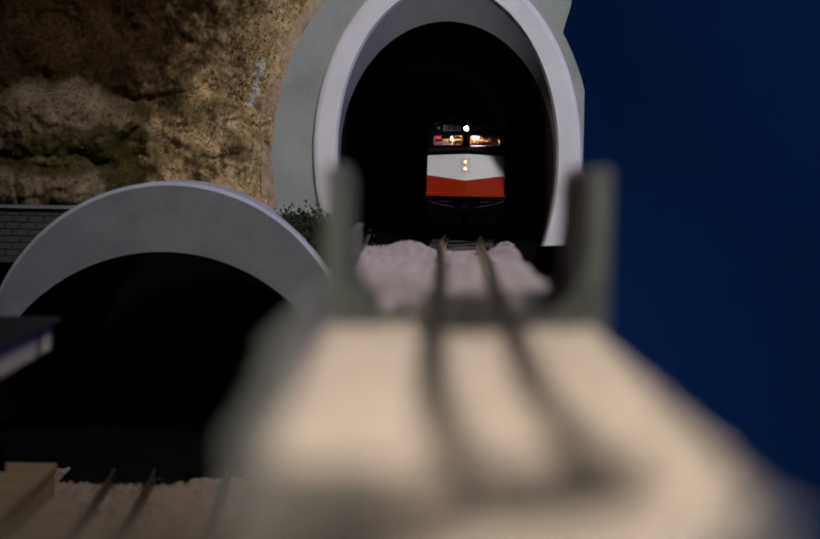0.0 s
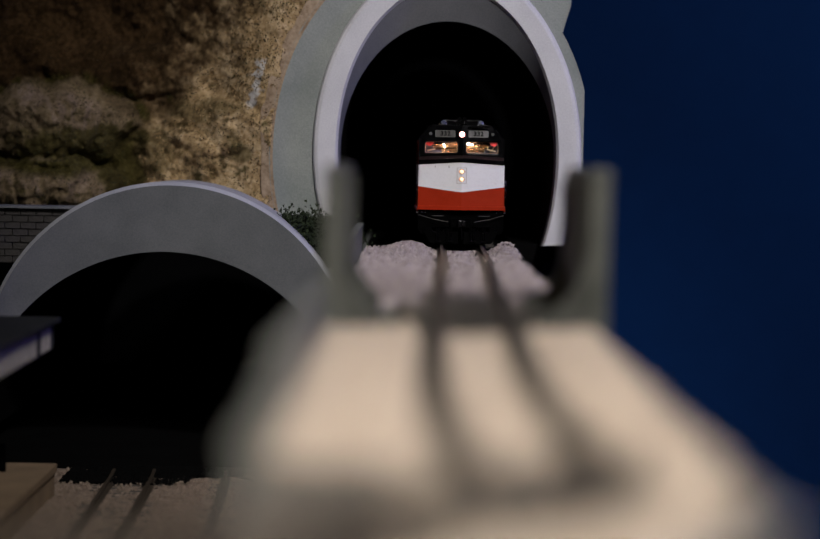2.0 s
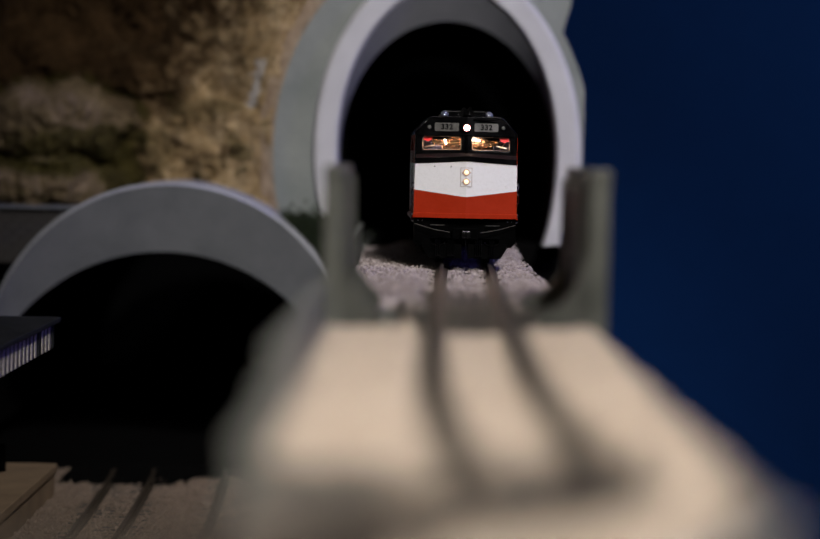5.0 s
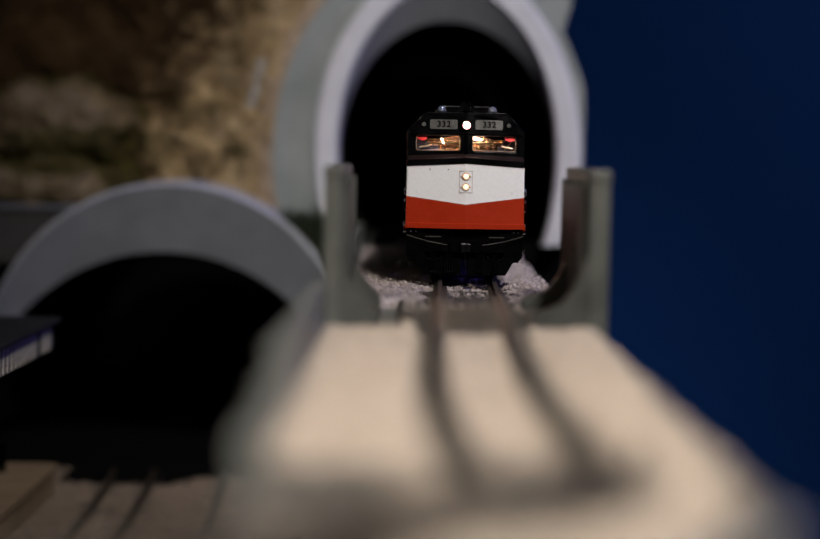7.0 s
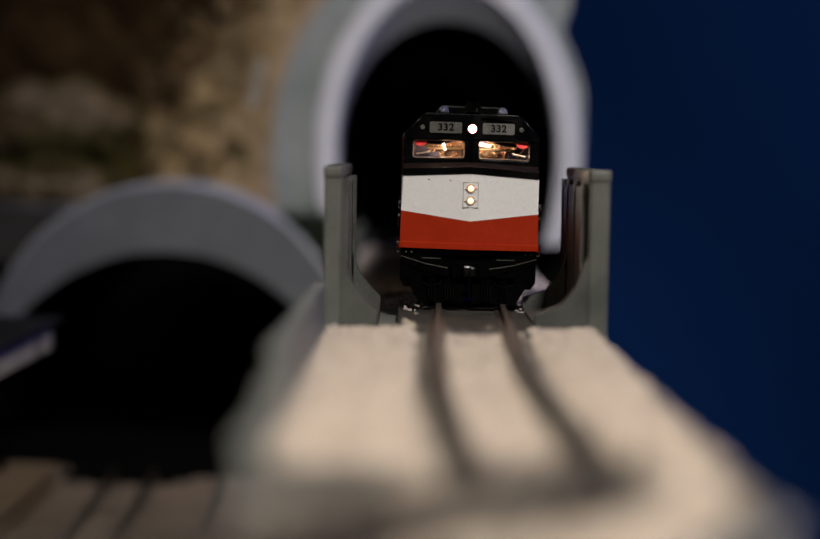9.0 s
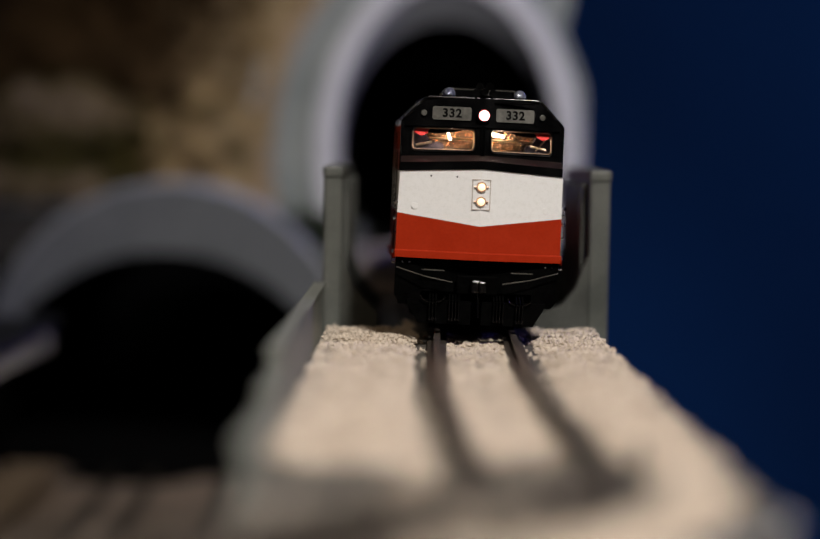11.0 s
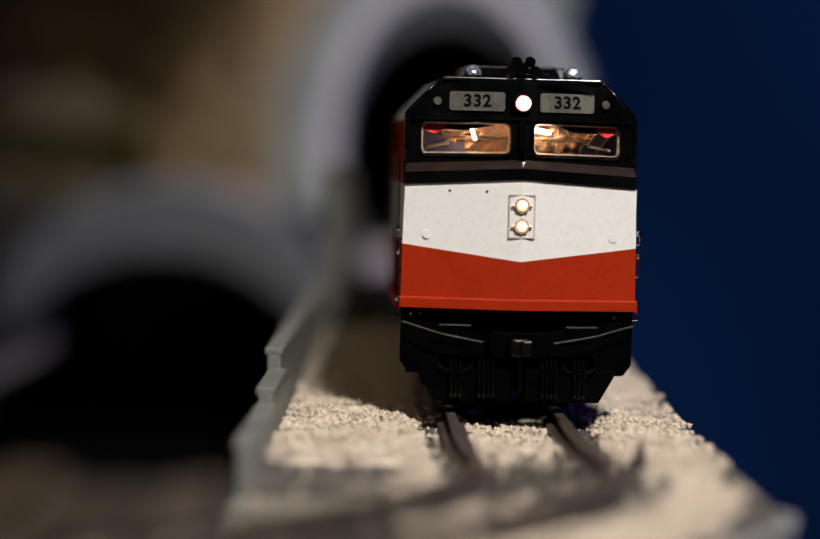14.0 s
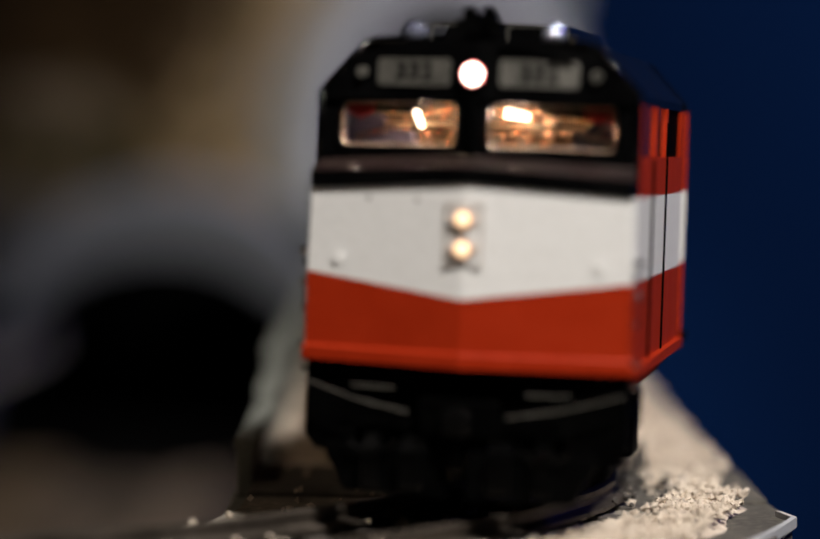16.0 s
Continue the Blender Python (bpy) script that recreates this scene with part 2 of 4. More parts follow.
def rail_mesh(pts, side, top, mat, parent):
    prof = [(-2.1, -2.4), (2.1, -2.4), (2.1, -1.9), (0.35, -1.6), (0.35, -0.8), (0.7, -0.6), (0.7, -0.05), (0.5, 0.0), (-0.5, 0.0), (-0.7, -0.05), (-0.7, -0.6), (-0.35, -0.8), (-0.35, -1.6), (-2.1, -1.9)]
    bm, rows = bmesh.new(), []
    for i, p in enumerate(pts):
        d = (pts[min(i + 1, len(pts) - 1)] - pts[max(i - 1, 0)]).normalized()
        n = Vector((-d.y, d.x, 0))
        rows.append([bm.verts.new(p + n * (side * 8.6 + u) + Vector((0, 0, top + w))) for u, w in prof])
    for a, b in zip(rows, rows[1:]):
        for k in range(len(prof)):
            bm.faces.new((a[k], a[(k + 1) % len(prof)], b[(k + 1) % len(prof)], b[k]))
    return part("rail", bm, mat, parent)


def track(name, label, rows, top, ties_from, ties_to, steel):
    th = thing(name, label, "railway track")
    pts = curve_points(rows, 6.8)
    for side in (-1, 1):
        rail_mesh(pts, side, top, steel, th)
    tie = bpy.data.meshes.new("tie")
    bm = boxed(-15, 15, -1.5, 1.5, top - 4.6, top - 2.9, bevel=0.2)
    bm.to_mesh(tie)
    bm.free()
    tie.transform(Matrix.Scale(MM, 4))
    tie.materials.append(TIE)
    for i, p in enumerate(pts[1:-1], 1):
        if ties_from < p.y < ties_to:
            d = pts[i + 1] - pts[i - 1]
            ob = new("tie", tie)
            ob.parent = th
            ob.matrix_local = Matrix.Translation((p.x * MM, p.y * MM, 0)) @ Matrix.Rotation(math.atan2(d.y, d.x) - math.pi / 2 + random.uniform(-0.02, 0.02), 4, "Z")
    return pts


PTS = track("bridge_track", "weathered model track curving over the bridge ballast", PATH, 0.0, 150, 1300, RAIL)
LOW_PATH = [(-117, 892), (-115, 856), (-112.2, 757), (-112, 600), (-125, 300), (-130, -300)]
track("lower_track", "weathered model track on grey ballast below the bridge", LOW_PATH, -98.0, 300, 1200, LOW_RAIL)
track("lower_track", "weathered parallel model track close beside the bridge piers", [(px_ + 48, py_) for px_, py_ in LOW_PATH], -98.0, 300, 1200, LOW_RAIL)


def uneven(x, y, s, a):
    return a * noise.noise(Vector((x / s, y / s, 0.37))) + 0.5 * a * noise.noise(Vector((x / s * 2.7, y / s * 2.7, 4.1)))


def near_track(x, y, pts):
    best = 1e9
    for p in pts:
        if abs(p.y - y) < 40:
            best = min(best, (p.x - x) ** 2 + (p.y - y) ** 2)
    return math.sqrt(best)


def deck_left(y):
    return -20.0 if y > 258 else -20.0 - 0.27 * (258 - y) - 0.004 * (258 - y) ** 2


def deck_right(y):
    return 46.0 if y > 256 else 48.5 - 0.40 * (256 - y) - 0.004 * (256 - y) ** 2


def bed_right(y):
    return 44.6 if y > 266 else 44.6 - 0.25 * (266 - y) - 0.004 * (266 - y) ** 2


def bare(x, y):
    """How bare of ballast the deck is round the near joint, 0 to 1."""
    n = noise.noise(Vector((x / 6, y / 6, 2.2))) + 0.5 * noise.noise(Vector((x / 2.3, y / 2.3, 5.0)))
    if x < 4.5:
        if 266 < y < 290:
            return 1.0 if n < 0.42 - 0.035 * (x + 8) + 0.02 * (280 - y) else 0.0
        return 1.0 if y <= 266 and n < 0.6 - 0.06 * (x + 9) else 0.0
    if x < 31:
        return 1.0 if 247 < y < 284 and n < 0.16 else 0.0
    return 1.0 if 261 < y < 287 and n < 0.05 + 0.02 * (x - 36) else 0.0


def heap(x, y):
    """Heaped ballast beside the track near the portal, and gaps at the bridge joints."""
    h = 3.6 * math.exp(-((x + 1) / 7) ** 2 - ((y - 880) / 45) ** 2) + 3.4 * math.exp(-((x - 41) / 5) ** 2 - ((y - 890) / 50) ** 2)
    # gap widened round the upright feet, standing in for the shadow there
    if 503 < y < 600 and (x < -1.5 or x > 31):
        h -= 5
    return h - 2.8 * bare(x, y)


def bed(name, x0, x1, y0, y1, step, top, amp, mat, pts=None, shoulder=0.0):
    nx, ny = int((x1 - x0) / step), int((y1 - y0) / step)
    V, F = [], []
    for j in range(ny + 1):
        y = y0 + (y1 - y0) * j / ny
        xa, xb = (deck_left(y), bed_right(y)) if pts else (x0, x1)
        for i in range(nx + 1):
            x = xa + (xb - xa) * i / nx
            z = top + uneven(x, y, 9, amp)
            if pts:
                e = min(x - xa, xb - x)
                d = near_track(x, y, pts)
                z += shoulder * min(1, max(0, (d - 13) / 4)) - 2.0 * max(0, 1 - e / 5) + heap(x, y)
                if 6.8 < d < (13.6 if y < 512 else 11.4) and not 512 <= y <= 600:
                    z = min(z, -3.9)
            V.append((x * MM, y * MM, z * MM))
    for j in range(ny):
        for i in range(nx):
            a = j * (nx + 1) + i
            F.append((a, a + 1, a + nx + 2, a + nx + 1))
    me = bpy.data.meshes.new(name)
    me.from_pydata(V, [], F)
    me.materials.append(mat)
    for p in me.polygons:
        p.use_smooth = True
    return new(name, me)


def web_shadow_strip(pts, parent):
    """The plastic webs outside each rail, bare of ballast; past the joint, strips for rail shadow."""
    # the narrow strips from 600 on imitate the shadow beside the rails
    for side, y0, y1, wide in ((-1, 264, 512, 12.8), (1, 264, 512, 12.8), (-1, 600, 905, 10.6), (1, 600, 905, 10.6)):
        V, F = [], []
        run = [(i, p) for i, p in enumerate(pts) if y0 < p.y < y1]
        for i, p in run:
            d = (pts[min(i + 1, len(pts) - 1)] - pts[max(i - 1, 0)]).normalized()
            n = Vector((-d.y, d.x, 0)) * side
            k = noise.noise(Vector((p.x / 5, p.y / 5, side)))
            for u, z in ((6.9 - 0.5 * k, -4.4), (7.1 - 0.5 * k, -3.0), (wide + 1.5 * k, -3.0), (wide + 0.6 + 1.5 * k, -4.4)):
                q = p + n * u
                V.append((q.x * MM, q.y * MM, z * MM))
        for r in range(len(run) - 1):
            for k in range(3):
                a = r * 4 + k
                F.append((a, a + 1, a + 5, a + 4))
        me = bpy.data.meshes.new("web_shadow_strip")
        me.from_pydata(V, [], F)
        me.materials.append(WEB_SHADOW)
        new("web_shadow_strip", me).parent = parent


web_shadow_strip(curve_points(PATH, 3.4), bpy.data.objects["bridge_track"])
setting(bed("bridge_ballast", -20, 44.6, 178, 520, 2.0, -3.0, 0.7, BALLAST, PTS, 1.2), "cream ballast bed on the bridge deck", "ballast")
setting(bed("portal_ballast", -20, 44.6, 520, 904, 3.0, -3.0, 0.7, BALLAST_FAR, PTS, 1.2), "brown dusty ballast bed between bridge and portal", "ballast")
# beyond the portal the ballast is coloured black for the tunnel shade
setting(bed("tunnel_ballast", -20, 44.6, 904, 1355, 4.0, -3.0, 0.7, TUNNEL_DARK), "ballast inside the upper tunnel, its shade painted black", "ballast")
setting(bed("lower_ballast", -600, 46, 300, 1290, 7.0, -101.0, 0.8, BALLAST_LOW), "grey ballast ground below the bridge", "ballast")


def grains(name, count, spread, size, mat, label):
    rng = np.random.default_rng(7)
    base = np.array([(1, 0, 0), (-1, 0, 0), (0, 1, 0), (0, -1, 0), (0, 0, 1), (0, 0, -1)], float)
    tri = [(0, 2, 4), (2, 1, 4), (1, 3, 4), (3, 0, 4), (2, 0, 5), (1, 2, 5), (3, 1, 5), (0, 3, 5)]
    V, F = [], []
    for _ in range(count):
        at = spread(rng)
        if at is None:
            continue
        r = size * rng.uniform(0.5, 1.3)
        q = base * (r * rng.uniform(0.55, 1.25, (6, 1)))
        a = rng.uniform(0, 6.28, 3)
        q = q @ np.array(Euler(a).to_matrix())
        k = len(V)
        V += [tuple((p + np.array(at)) * MM) for p in q]
        F += [tuple(i + k for i in f) for f in tri]
    me = bpy.data.meshes.new(name)
    me.from_pydata(V, [], F)
    me.materials.append(mat)
    return tagged(new(name, me), label, "ballast", kind="stuff")


def deck_spread(rng):
    y = 212 + 318 * rng.random() ** 1.35
    x = rng.uniform(deck_left(y) + 0.5, bed_right(y) - 0.3)
    if y > 516 or (y > 501 and (x < -1.5 or x > 31)):
        return None
    d = near_track(x, y, PTS)
    b = bare(x, y)
    if (6.6 < d < 13.4 and rng.random() < 0.93) or (b and rng.random() < 0.975):
        return None
    z = -2.6 + uneven(x, y, 9, 0.7) + 1.2 * min(1, max(0, (d - 13) / 4)) + heap(x, y)
    return (x, y, max(z, -2.0 if b else -2.7))


def far_spread(rng):
    x, y = rng.uniform(-19.5, 44.3), rng.uniform(560, 908)
    # no pale grains where the shadow by the feet is imitated
    if y < 603 and (x < -1.5 or x > 31):
        return None
    d = near_track(x, y, PTS)
    if 6.6 < d < 11.2 and rng.random() < 0.95:
        return None
    return (x, y, -2.6 + uneven(x, y, 9, 0.7) + 1.2 * min(1, max(0, (d - 11) / 6)) + heap(x, y))


grains("portal_grains", 6000, far_spread, 0.6, BALLAST_FAR, "loose brown ballast grains near the tunnel portal")
grains("ballast_grains", 24000, deck_spread, 0.54, BALLAST, "loose cream ballast grains along the bridge track")


def cinder_spread(rng):
    return (rng.normal(21, 6.5), rng.normal(276, 9), -2.0 + 0.5 * rng.random())


grains("cinders", 450, cinder_spread, 0.5, TIE, "dark cinders strewn round the rails")


def low_spread(rng):
    return (rng.uniform(-160, -40), rng.uniform(690, 905), -100.4)


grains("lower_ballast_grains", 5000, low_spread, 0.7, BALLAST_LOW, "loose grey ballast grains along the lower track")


def debris_spread(rng):
    x, y = rng.uniform(-145, -50), 905 - abs(rng.normal(0, 26))
    edge = 887 if x > -92 else 868
    return (x, y, -100.0) if noise.noise(Vector((x / 9, y / 9, 1.0))) + (y - edge) / 22 > 0 else None


grains("tunnel_debris", 6500, debris_spread, 1.1, TUNNEL_DARK, "black debris at the mouth of the lower tunnel")

# ---- bridge ----
bridge = thing("bridge", "grey plastic bridge with a low side wall", "bridge")
part("deck", boxed(-23, 46, 257.5, 1355, -14, -4.6, bevel=0.5), PLASTIC, bridge)
rim_y = [257 - 4 * k for k in range(20)]
outline = [(deck_right(y), y) for y in rim_y] + [(deck_left(y) - 0.6, y) for y in rim_y[::-1]]
part("curved_deck", prism(bmesh.new(), outline, lambda x, y: (x, y, -14), lambda x, y: (x, y, -4.5)), PLASTIC_DARKENED, bridge)
lip_bm = prism(bmesh.new(), [(deck_right(y) - 0.2, y) for y in rim_y] + [(deck_right(y) + 0.5, y) for y in rim_y[::-1]], lambda x, y: (x, y, -3.9), lambda x, y: (x, y, -2.6))
part("deck_lip", lip_bm, CONCRETE, bridge, "thin pale grey edge of the curved deck")
for y in (190, 380, 640, 900):
    part("pier", boxed(-18, 40, y, y + 24, -104, -14, bevel=1.0), PLASTIC, bridge)


def wall_piece(y0, y1, top, dx=0.0):
    bm = boxed(dx - 23.2, dx - 21.0, y0, y1, -4.6, top, bevel=0.3)
    box(bm, dx - 23.6, dx - 20.6, y0, y1, top - 0.2, top + 1.0, bevel=0.25)
    part("side_wall", bm, PLASTIC, bridge)


wall_piece(272, 312, 2.0, 0.9)
wall_piece(312.5, 341, 4.2, 0.7)
wall_piece(341.5, 512, 7.4)
wall_piece(596, 920, 7.4)


def upright(x0, x1, inner):
    """A ribbed upright plate with a foot that slopes towards the track."""
    th = thing("bridge_upright", "grey plastic bridge upright with ribs and a sloping foot", "bridge support", "bridge uprights")
    s = 1 if inner > x1 else -1
    face = x1 if s > 0 else x0
    part("plate", boxed(x0, x1, 514, 592, -14, 36.2, bevel=0.6), UPRIGHT, th)
    part("cap", boxed(x0 - 0.25, x1 + 0.25, 513.5, 592.5, 33.9, 36.9, bevel=0.7), UPRIGHT, th)
    for y in (520, 545, 570, 588):
        a, b = sorted((face, face + s * 1.6))
        part("rib", boxed(a, b, y, y + 2.2, -2, 33.7), UPRIGHT_SHADED, th)
    # web and foot plate get darkened plastic as painted recess shade
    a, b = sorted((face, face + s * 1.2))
    part("web", boxed(a, b, 524, 588, 0, 32.5), PLASTIC_DARKENED, th)
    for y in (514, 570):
        part("foot", prism(bmesh.new(), [(face, -4), (inner, -4), (inner, 1.0), (face + s * 6.5, 3.4), (face + s * 3.2, 7.5), (face + s * 1.2, 13), (face, 16)], lambda u, z: (u, y, z), lambda u, z: (u, y + 5, z)), UPRIGHT_SHADED, th)
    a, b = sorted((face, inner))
    part("foot_plate", boxed(a, b, 519, 570, -4.5, -1.5), PLASTIC_DARKENED, th)


upright(-21.5, -17.0, -8.0)
upright(44.0, 49.0, 31.0)
joint = thing("track_joint_plate", "dark grey plate across the bridge under the rails", "bridge plate", "joint plates")
part("plate", boxed(-3, 33, 495, 640, -4.2, -2.15, bevel=0.3), JOINT, joint)
near_plate = thing("track_joint_plate", "dark grey plate across the bridge under the rails", "bridge plate", "joint plates")
part("plate", boxed(-20.4, 46.4, 266, 291, -4.4, -2.75, bevel=0.3), DUSTY, near_plate)
part("sheet", prism(bmesh.new(), [(-20.3, 265.8), (33.0, 265.8), (31.0, 236), (-27.0, 236), (-20.6, 257)], lambda x, y: (x, y, -4.3), lambda x, y: (x, y, -3.4)), DUSTY_PALE, near_plate, "dust-covered grey sheet")
part("corner_plate", prism(bmesh.new(), [(33.2, 265.8), (46.5, 265.8), (47.6, 255.5), (41.0, 236), (31.2, 236)], lambda x, y: (x, y, -4.3), lambda x, y: (x, y, -3.3)), DUSTY, near_plate)
stub = thing("track_stub", "small dark pointed stub beside the rail", "track fitting")
part("stub", rod(boxed(31.0, 33.4, 287, 290, -3, -1.2, bevel=0.3), (32.3, 288.5, -1.6), (32.6, 288.5, 1.6), 1.1, 0.25, 7), TIE, stub)

# ---- tunnel portals ----


def arc(cx, cy, a, b, b_low, a0, a1, n, depth):
    out = []
    for i in range(n + 1):
        th = radians(a0 + (a1 - a0) * i / n)
        s = math.sin(th)
        out.append(Vector(on(cx + a * math.cos(th), cy - (b if s > 0 else b_low) * s, depth)))
    return out


def shifted(row, dy):
    return [Vector((p.x, p.y + dy, p.z)) for p in row]


upper_portal = thing("tunnel_portal", "pale grey horseshoe tunnel portal over the bridge track", "tunnel portal", "tunnel portals")
o = arc(855, 290, 257, 366, 360, -30, 210, 64, 930)
i_ = arc(855, 290, 209, 316, 360, -30, 210, 64, 930)
o1 = arc(855, 290, 254, 363, 358, -30, 210, 64, 928.6)
o2 = arc(855, 290, 248, 357, 358, -30, 210, 64, 928)
i1 = arc(855, 290, 214, 321, 360, -30, 210, 64, 928)
bm = bmesh.new()
for a_, b_ in ((shifted(o, 16), o), (o, o1), (o1, o2), (o2, i1), (i1, i_)):
    ring(bm, a_, b_)
bmesh.ops.remove_doubles(bm, verts=bm.verts, dist=0.001)
part("rim", bm, PORTAL_FACE, upper_portal)
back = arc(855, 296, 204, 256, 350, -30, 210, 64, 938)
part("reveal", ring(bmesh.new(), i_, back), REVEAL_SHADED, upper_portal, smooth=True)
p_out = [Vector((min(p.x, on(1122, 0, 931.5)[0]), p.y, p.z)) for p in arc(824, 300, 310, 410, 392, -25, 205, 64, 931.5)]
p_in = arc(855, 290, 250, 352, 360, -25, 205, 64, 931.5)
bm = ring(bmesh.new(), p_out, p_in)
ring(bm, shifted(p_out, 30), p_out)
part("plate", bm, PLATE_GREY, upper_portal, "green-grey flat plate behind the rim")
bm = prism(bmesh.new(), [(1030, -60), (1100, -60), (1092, 10), (1073, 72), (1040, 30)], lambda x, y: on(x, y, 938), lambda x, y: on(x, y, 975))
part("corner_block", bm, PLATE_GREY, upper_portal)
part("lining", ring(bmesh.new(), back, shifted(back, 420)), TUNNEL_DARK, upper_portal)
seam_a, seam_b = [], []
for k in range(61):
    th = radians(118 + 80 * k / 60)
    w = 16 + 9 * noise.noise(Vector((k / 7, 0.3, 1.0))) + 4 * noise.noise(Vector((k / 2, 3.3, 1.0)))
    c, q = math.cos(th), math.sin(th)
    seam_a.append(Vector(on(824 + 303 * c, 300 - (403 if q > 0 else 385) * q, 931.0)))
    seam_b.append(Vector(on(824 + (312 + w) * c, 300 - ((412 if q > 0 else 394) + w) * q, 933.0)))
part("plaster_seam", ring(ring(bmesh.new(), seam_a, seam_b), seam_b, [p + Vector((-4.5, 13, 0)) for p in seam_b]), PLASTER, upper_portal, "tan plaster seam between plate and hillside", smooth=True)

lower_portal = thing("tunnel_portal", "grey arched tunnel portal over the lower track", "tunnel portal", "tunnel portals")


def circle_row(cx, cy, r, a0, a1, n, depth):
    return [Vector(on(cx + r * math.cos(radians(a0 + (a1 - a0) * k / n)), cy - r * math.sin(radians(a0 + (a1 - a0) * k / n)), depth)) for k in range(n + 1)]


def legged(row):
    return [Vector((row[0].x, row[0].y, -104))] + row + [Vector((row[-1].x - 40, row[-1].y, -104))]


lo_o = legged(circle_row(321, 704, 357, 0, 180, 64, 900))
lo_l = legged(circle_row(321, 706, 352, 0, 180, 64, 898))
lo_i = legged(circle_row(308, 841, 360, 0, 180, 64, 905))
part("rim", ring(ring(bmesh.new(), shifted(lo_o, 60), lo_o), lo_o, lo_l), CONCRETE, lower_portal)
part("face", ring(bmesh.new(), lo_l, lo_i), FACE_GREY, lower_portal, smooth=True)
part("lining", ring(bmesh.new(), lo_i, shifted(lo_i, 380)), TUNNEL_DARK, lower_portal)
# black floor sheet stands for ground that no lamp reaches
setting(part("tunnel_floor", boxed(-600, 46, 908, 1355, -101.5, -99.2), TUNNEL_DARK), "tunnel floor with the tunnel's shade painted black", "floor")
setting(part("tunnel_side_wall", boxed(46.5, 74, 948, 1355, -104, -1), TUNNEL_DARK), "black wall beside the bridge inside the tunnel", "wall")
setting(part("tunnel_end_wall", boxed(-600, 95, 1362, 1370, -104, 140), TUNNEL_DARK), "black end wall deep inside the tunnels", "wall")

# ---- hillside ----


LUMPS = ((110, 235, 155, 85, 20), (85, 355, 165, 55, 22), (250, 130, 170, 60, 8), (400, 240, 90, 60, 7), (340, 300, 80, 60, 8))


def hill_depth(px, py):
    if ((px - 824) / 310) ** 2 + ((py - 300) / 392) ** 2 < 0.975:
        return 992
    e = min(1, max(0, (px - 300) / 230))
    d = 957 - 25 * e * e * (3 - 2 * e) + 0.05 * (430 - py) * (1 - e) + (1 - 0.75 * e) * (12 * noise.noise(Vector((px / 150, py / 150, 1.7))) + 6 * noise.noise(Vector((px / 55, py / 55, 3.1))) + 2.5 * noise.noise(Vector((px / 17, py / 17, 8.0))) + 1.2 * noise.noise(Vector((px / 6, py / 6, 2.0))))
    px, py = px + 22 * noise.noise(Vector((px / 60, py / 60, 21.0))), py + 18 * noise.noise(Vector((px / 60, py / 60, 33.0)))
    for cx, cy, rx, ry, h in LUMPS:
        q = 1 - ((px - cx) / rx) ** 2 - ((py - cy) / ry) ** 2
        if q > 0:
            d -= h * q ** 0.7
    return d


def soft(a, b, v):
    t = min(1.0, max(0.0, (v - a) / (b - a)))
    return t * t * (3 - 2 * t)


def hill_mix(px, py):
    """How much of the ground is sandy scree, pale rock, moss and bare plaster."""
    n = noise.noise(Vector((px / 26, py / 26, 6.0))) + 0.6 * noise.noise(Vector((px / 8, py / 8, 9.0)))
    wide = noise.noise(Vector((px / 90, py / 90, 14.0)))
    streak = soft(9.0, 5.5, abs(px - (505 - 0.30 * (py - 110)) - 16 * n)) * soft(108, 118, py) * soft(210, 200, py)
    px, py = px + 22 * noise.noise(Vector((px / 60, py / 60, 21.0))), py + 18 * noise.noise(Vector((px / 60, py / 60, 33.0)))
    rock = moss = 0.0
    for cx, cy, rx, ry, h in LUMPS[:2]:
        q = ((px - cx) / rx) ** 2 + ((py - cy) / ry) ** 2
        rock = max(rock, soft(1.12, 0.85, q + 0.2 * n))
        low = (py - cy) / ry
        if cy < 300:
            moss = max(moss, soft(0.25, 0.9, low + 0.45 * n) * soft(1.7, 1.2, q))
        moss = max(moss, soft(0.35, 0.0, abs(q - 1.1)) * soft(0.3, -0.2, low) * soft(-0.4, 0.3, n))
    sandy = soft(-90, 130, px + 0.75 * py - 440 - 130 * n - 120 * wide) * soft(200, 320, px) * (1 - rock)
    for cx, cy, rx, ry, m_ in ((150, 272, 150, 34, 0.9), (232, 330, 44, 56, 0.9), (392, 206, 66, 20, 0.5), (456, 288, 30, 30, 0.7), (300, 290, 30, 50, 0.5)):
        moss = max(moss, m_ * soft(1.3, 0.5, ((px - cx) / rx) ** 2 + ((py - cy) / ry) ** 2 + 0.5 * n))
    for cx, cy, rx, ry in ((275, 180, 85, 46), (345, 90, 50, 60)):
        k = soft(1.3, 0.5, ((px - cx) / rx) ** 2 + ((py - cy) / ry) ** 2 + 0.5 * n)
        sandy, rock = sandy * (1 - 0.55 * k), rock * (1 - 0.5 * k)
    moss = max(moss, 0.85 * soft(0.35, 0.8, n + 0.4 * wide) * soft(120, 220, py))
    return sandy, rock, moss, streak


def hill_kind(px, py):
    sandy, rock, moss, streak = hill_mix(px, py)
    return 2 if moss > 0.5 else 1 if rock > 0.5 else 3 if sandy > 0.5 else 0


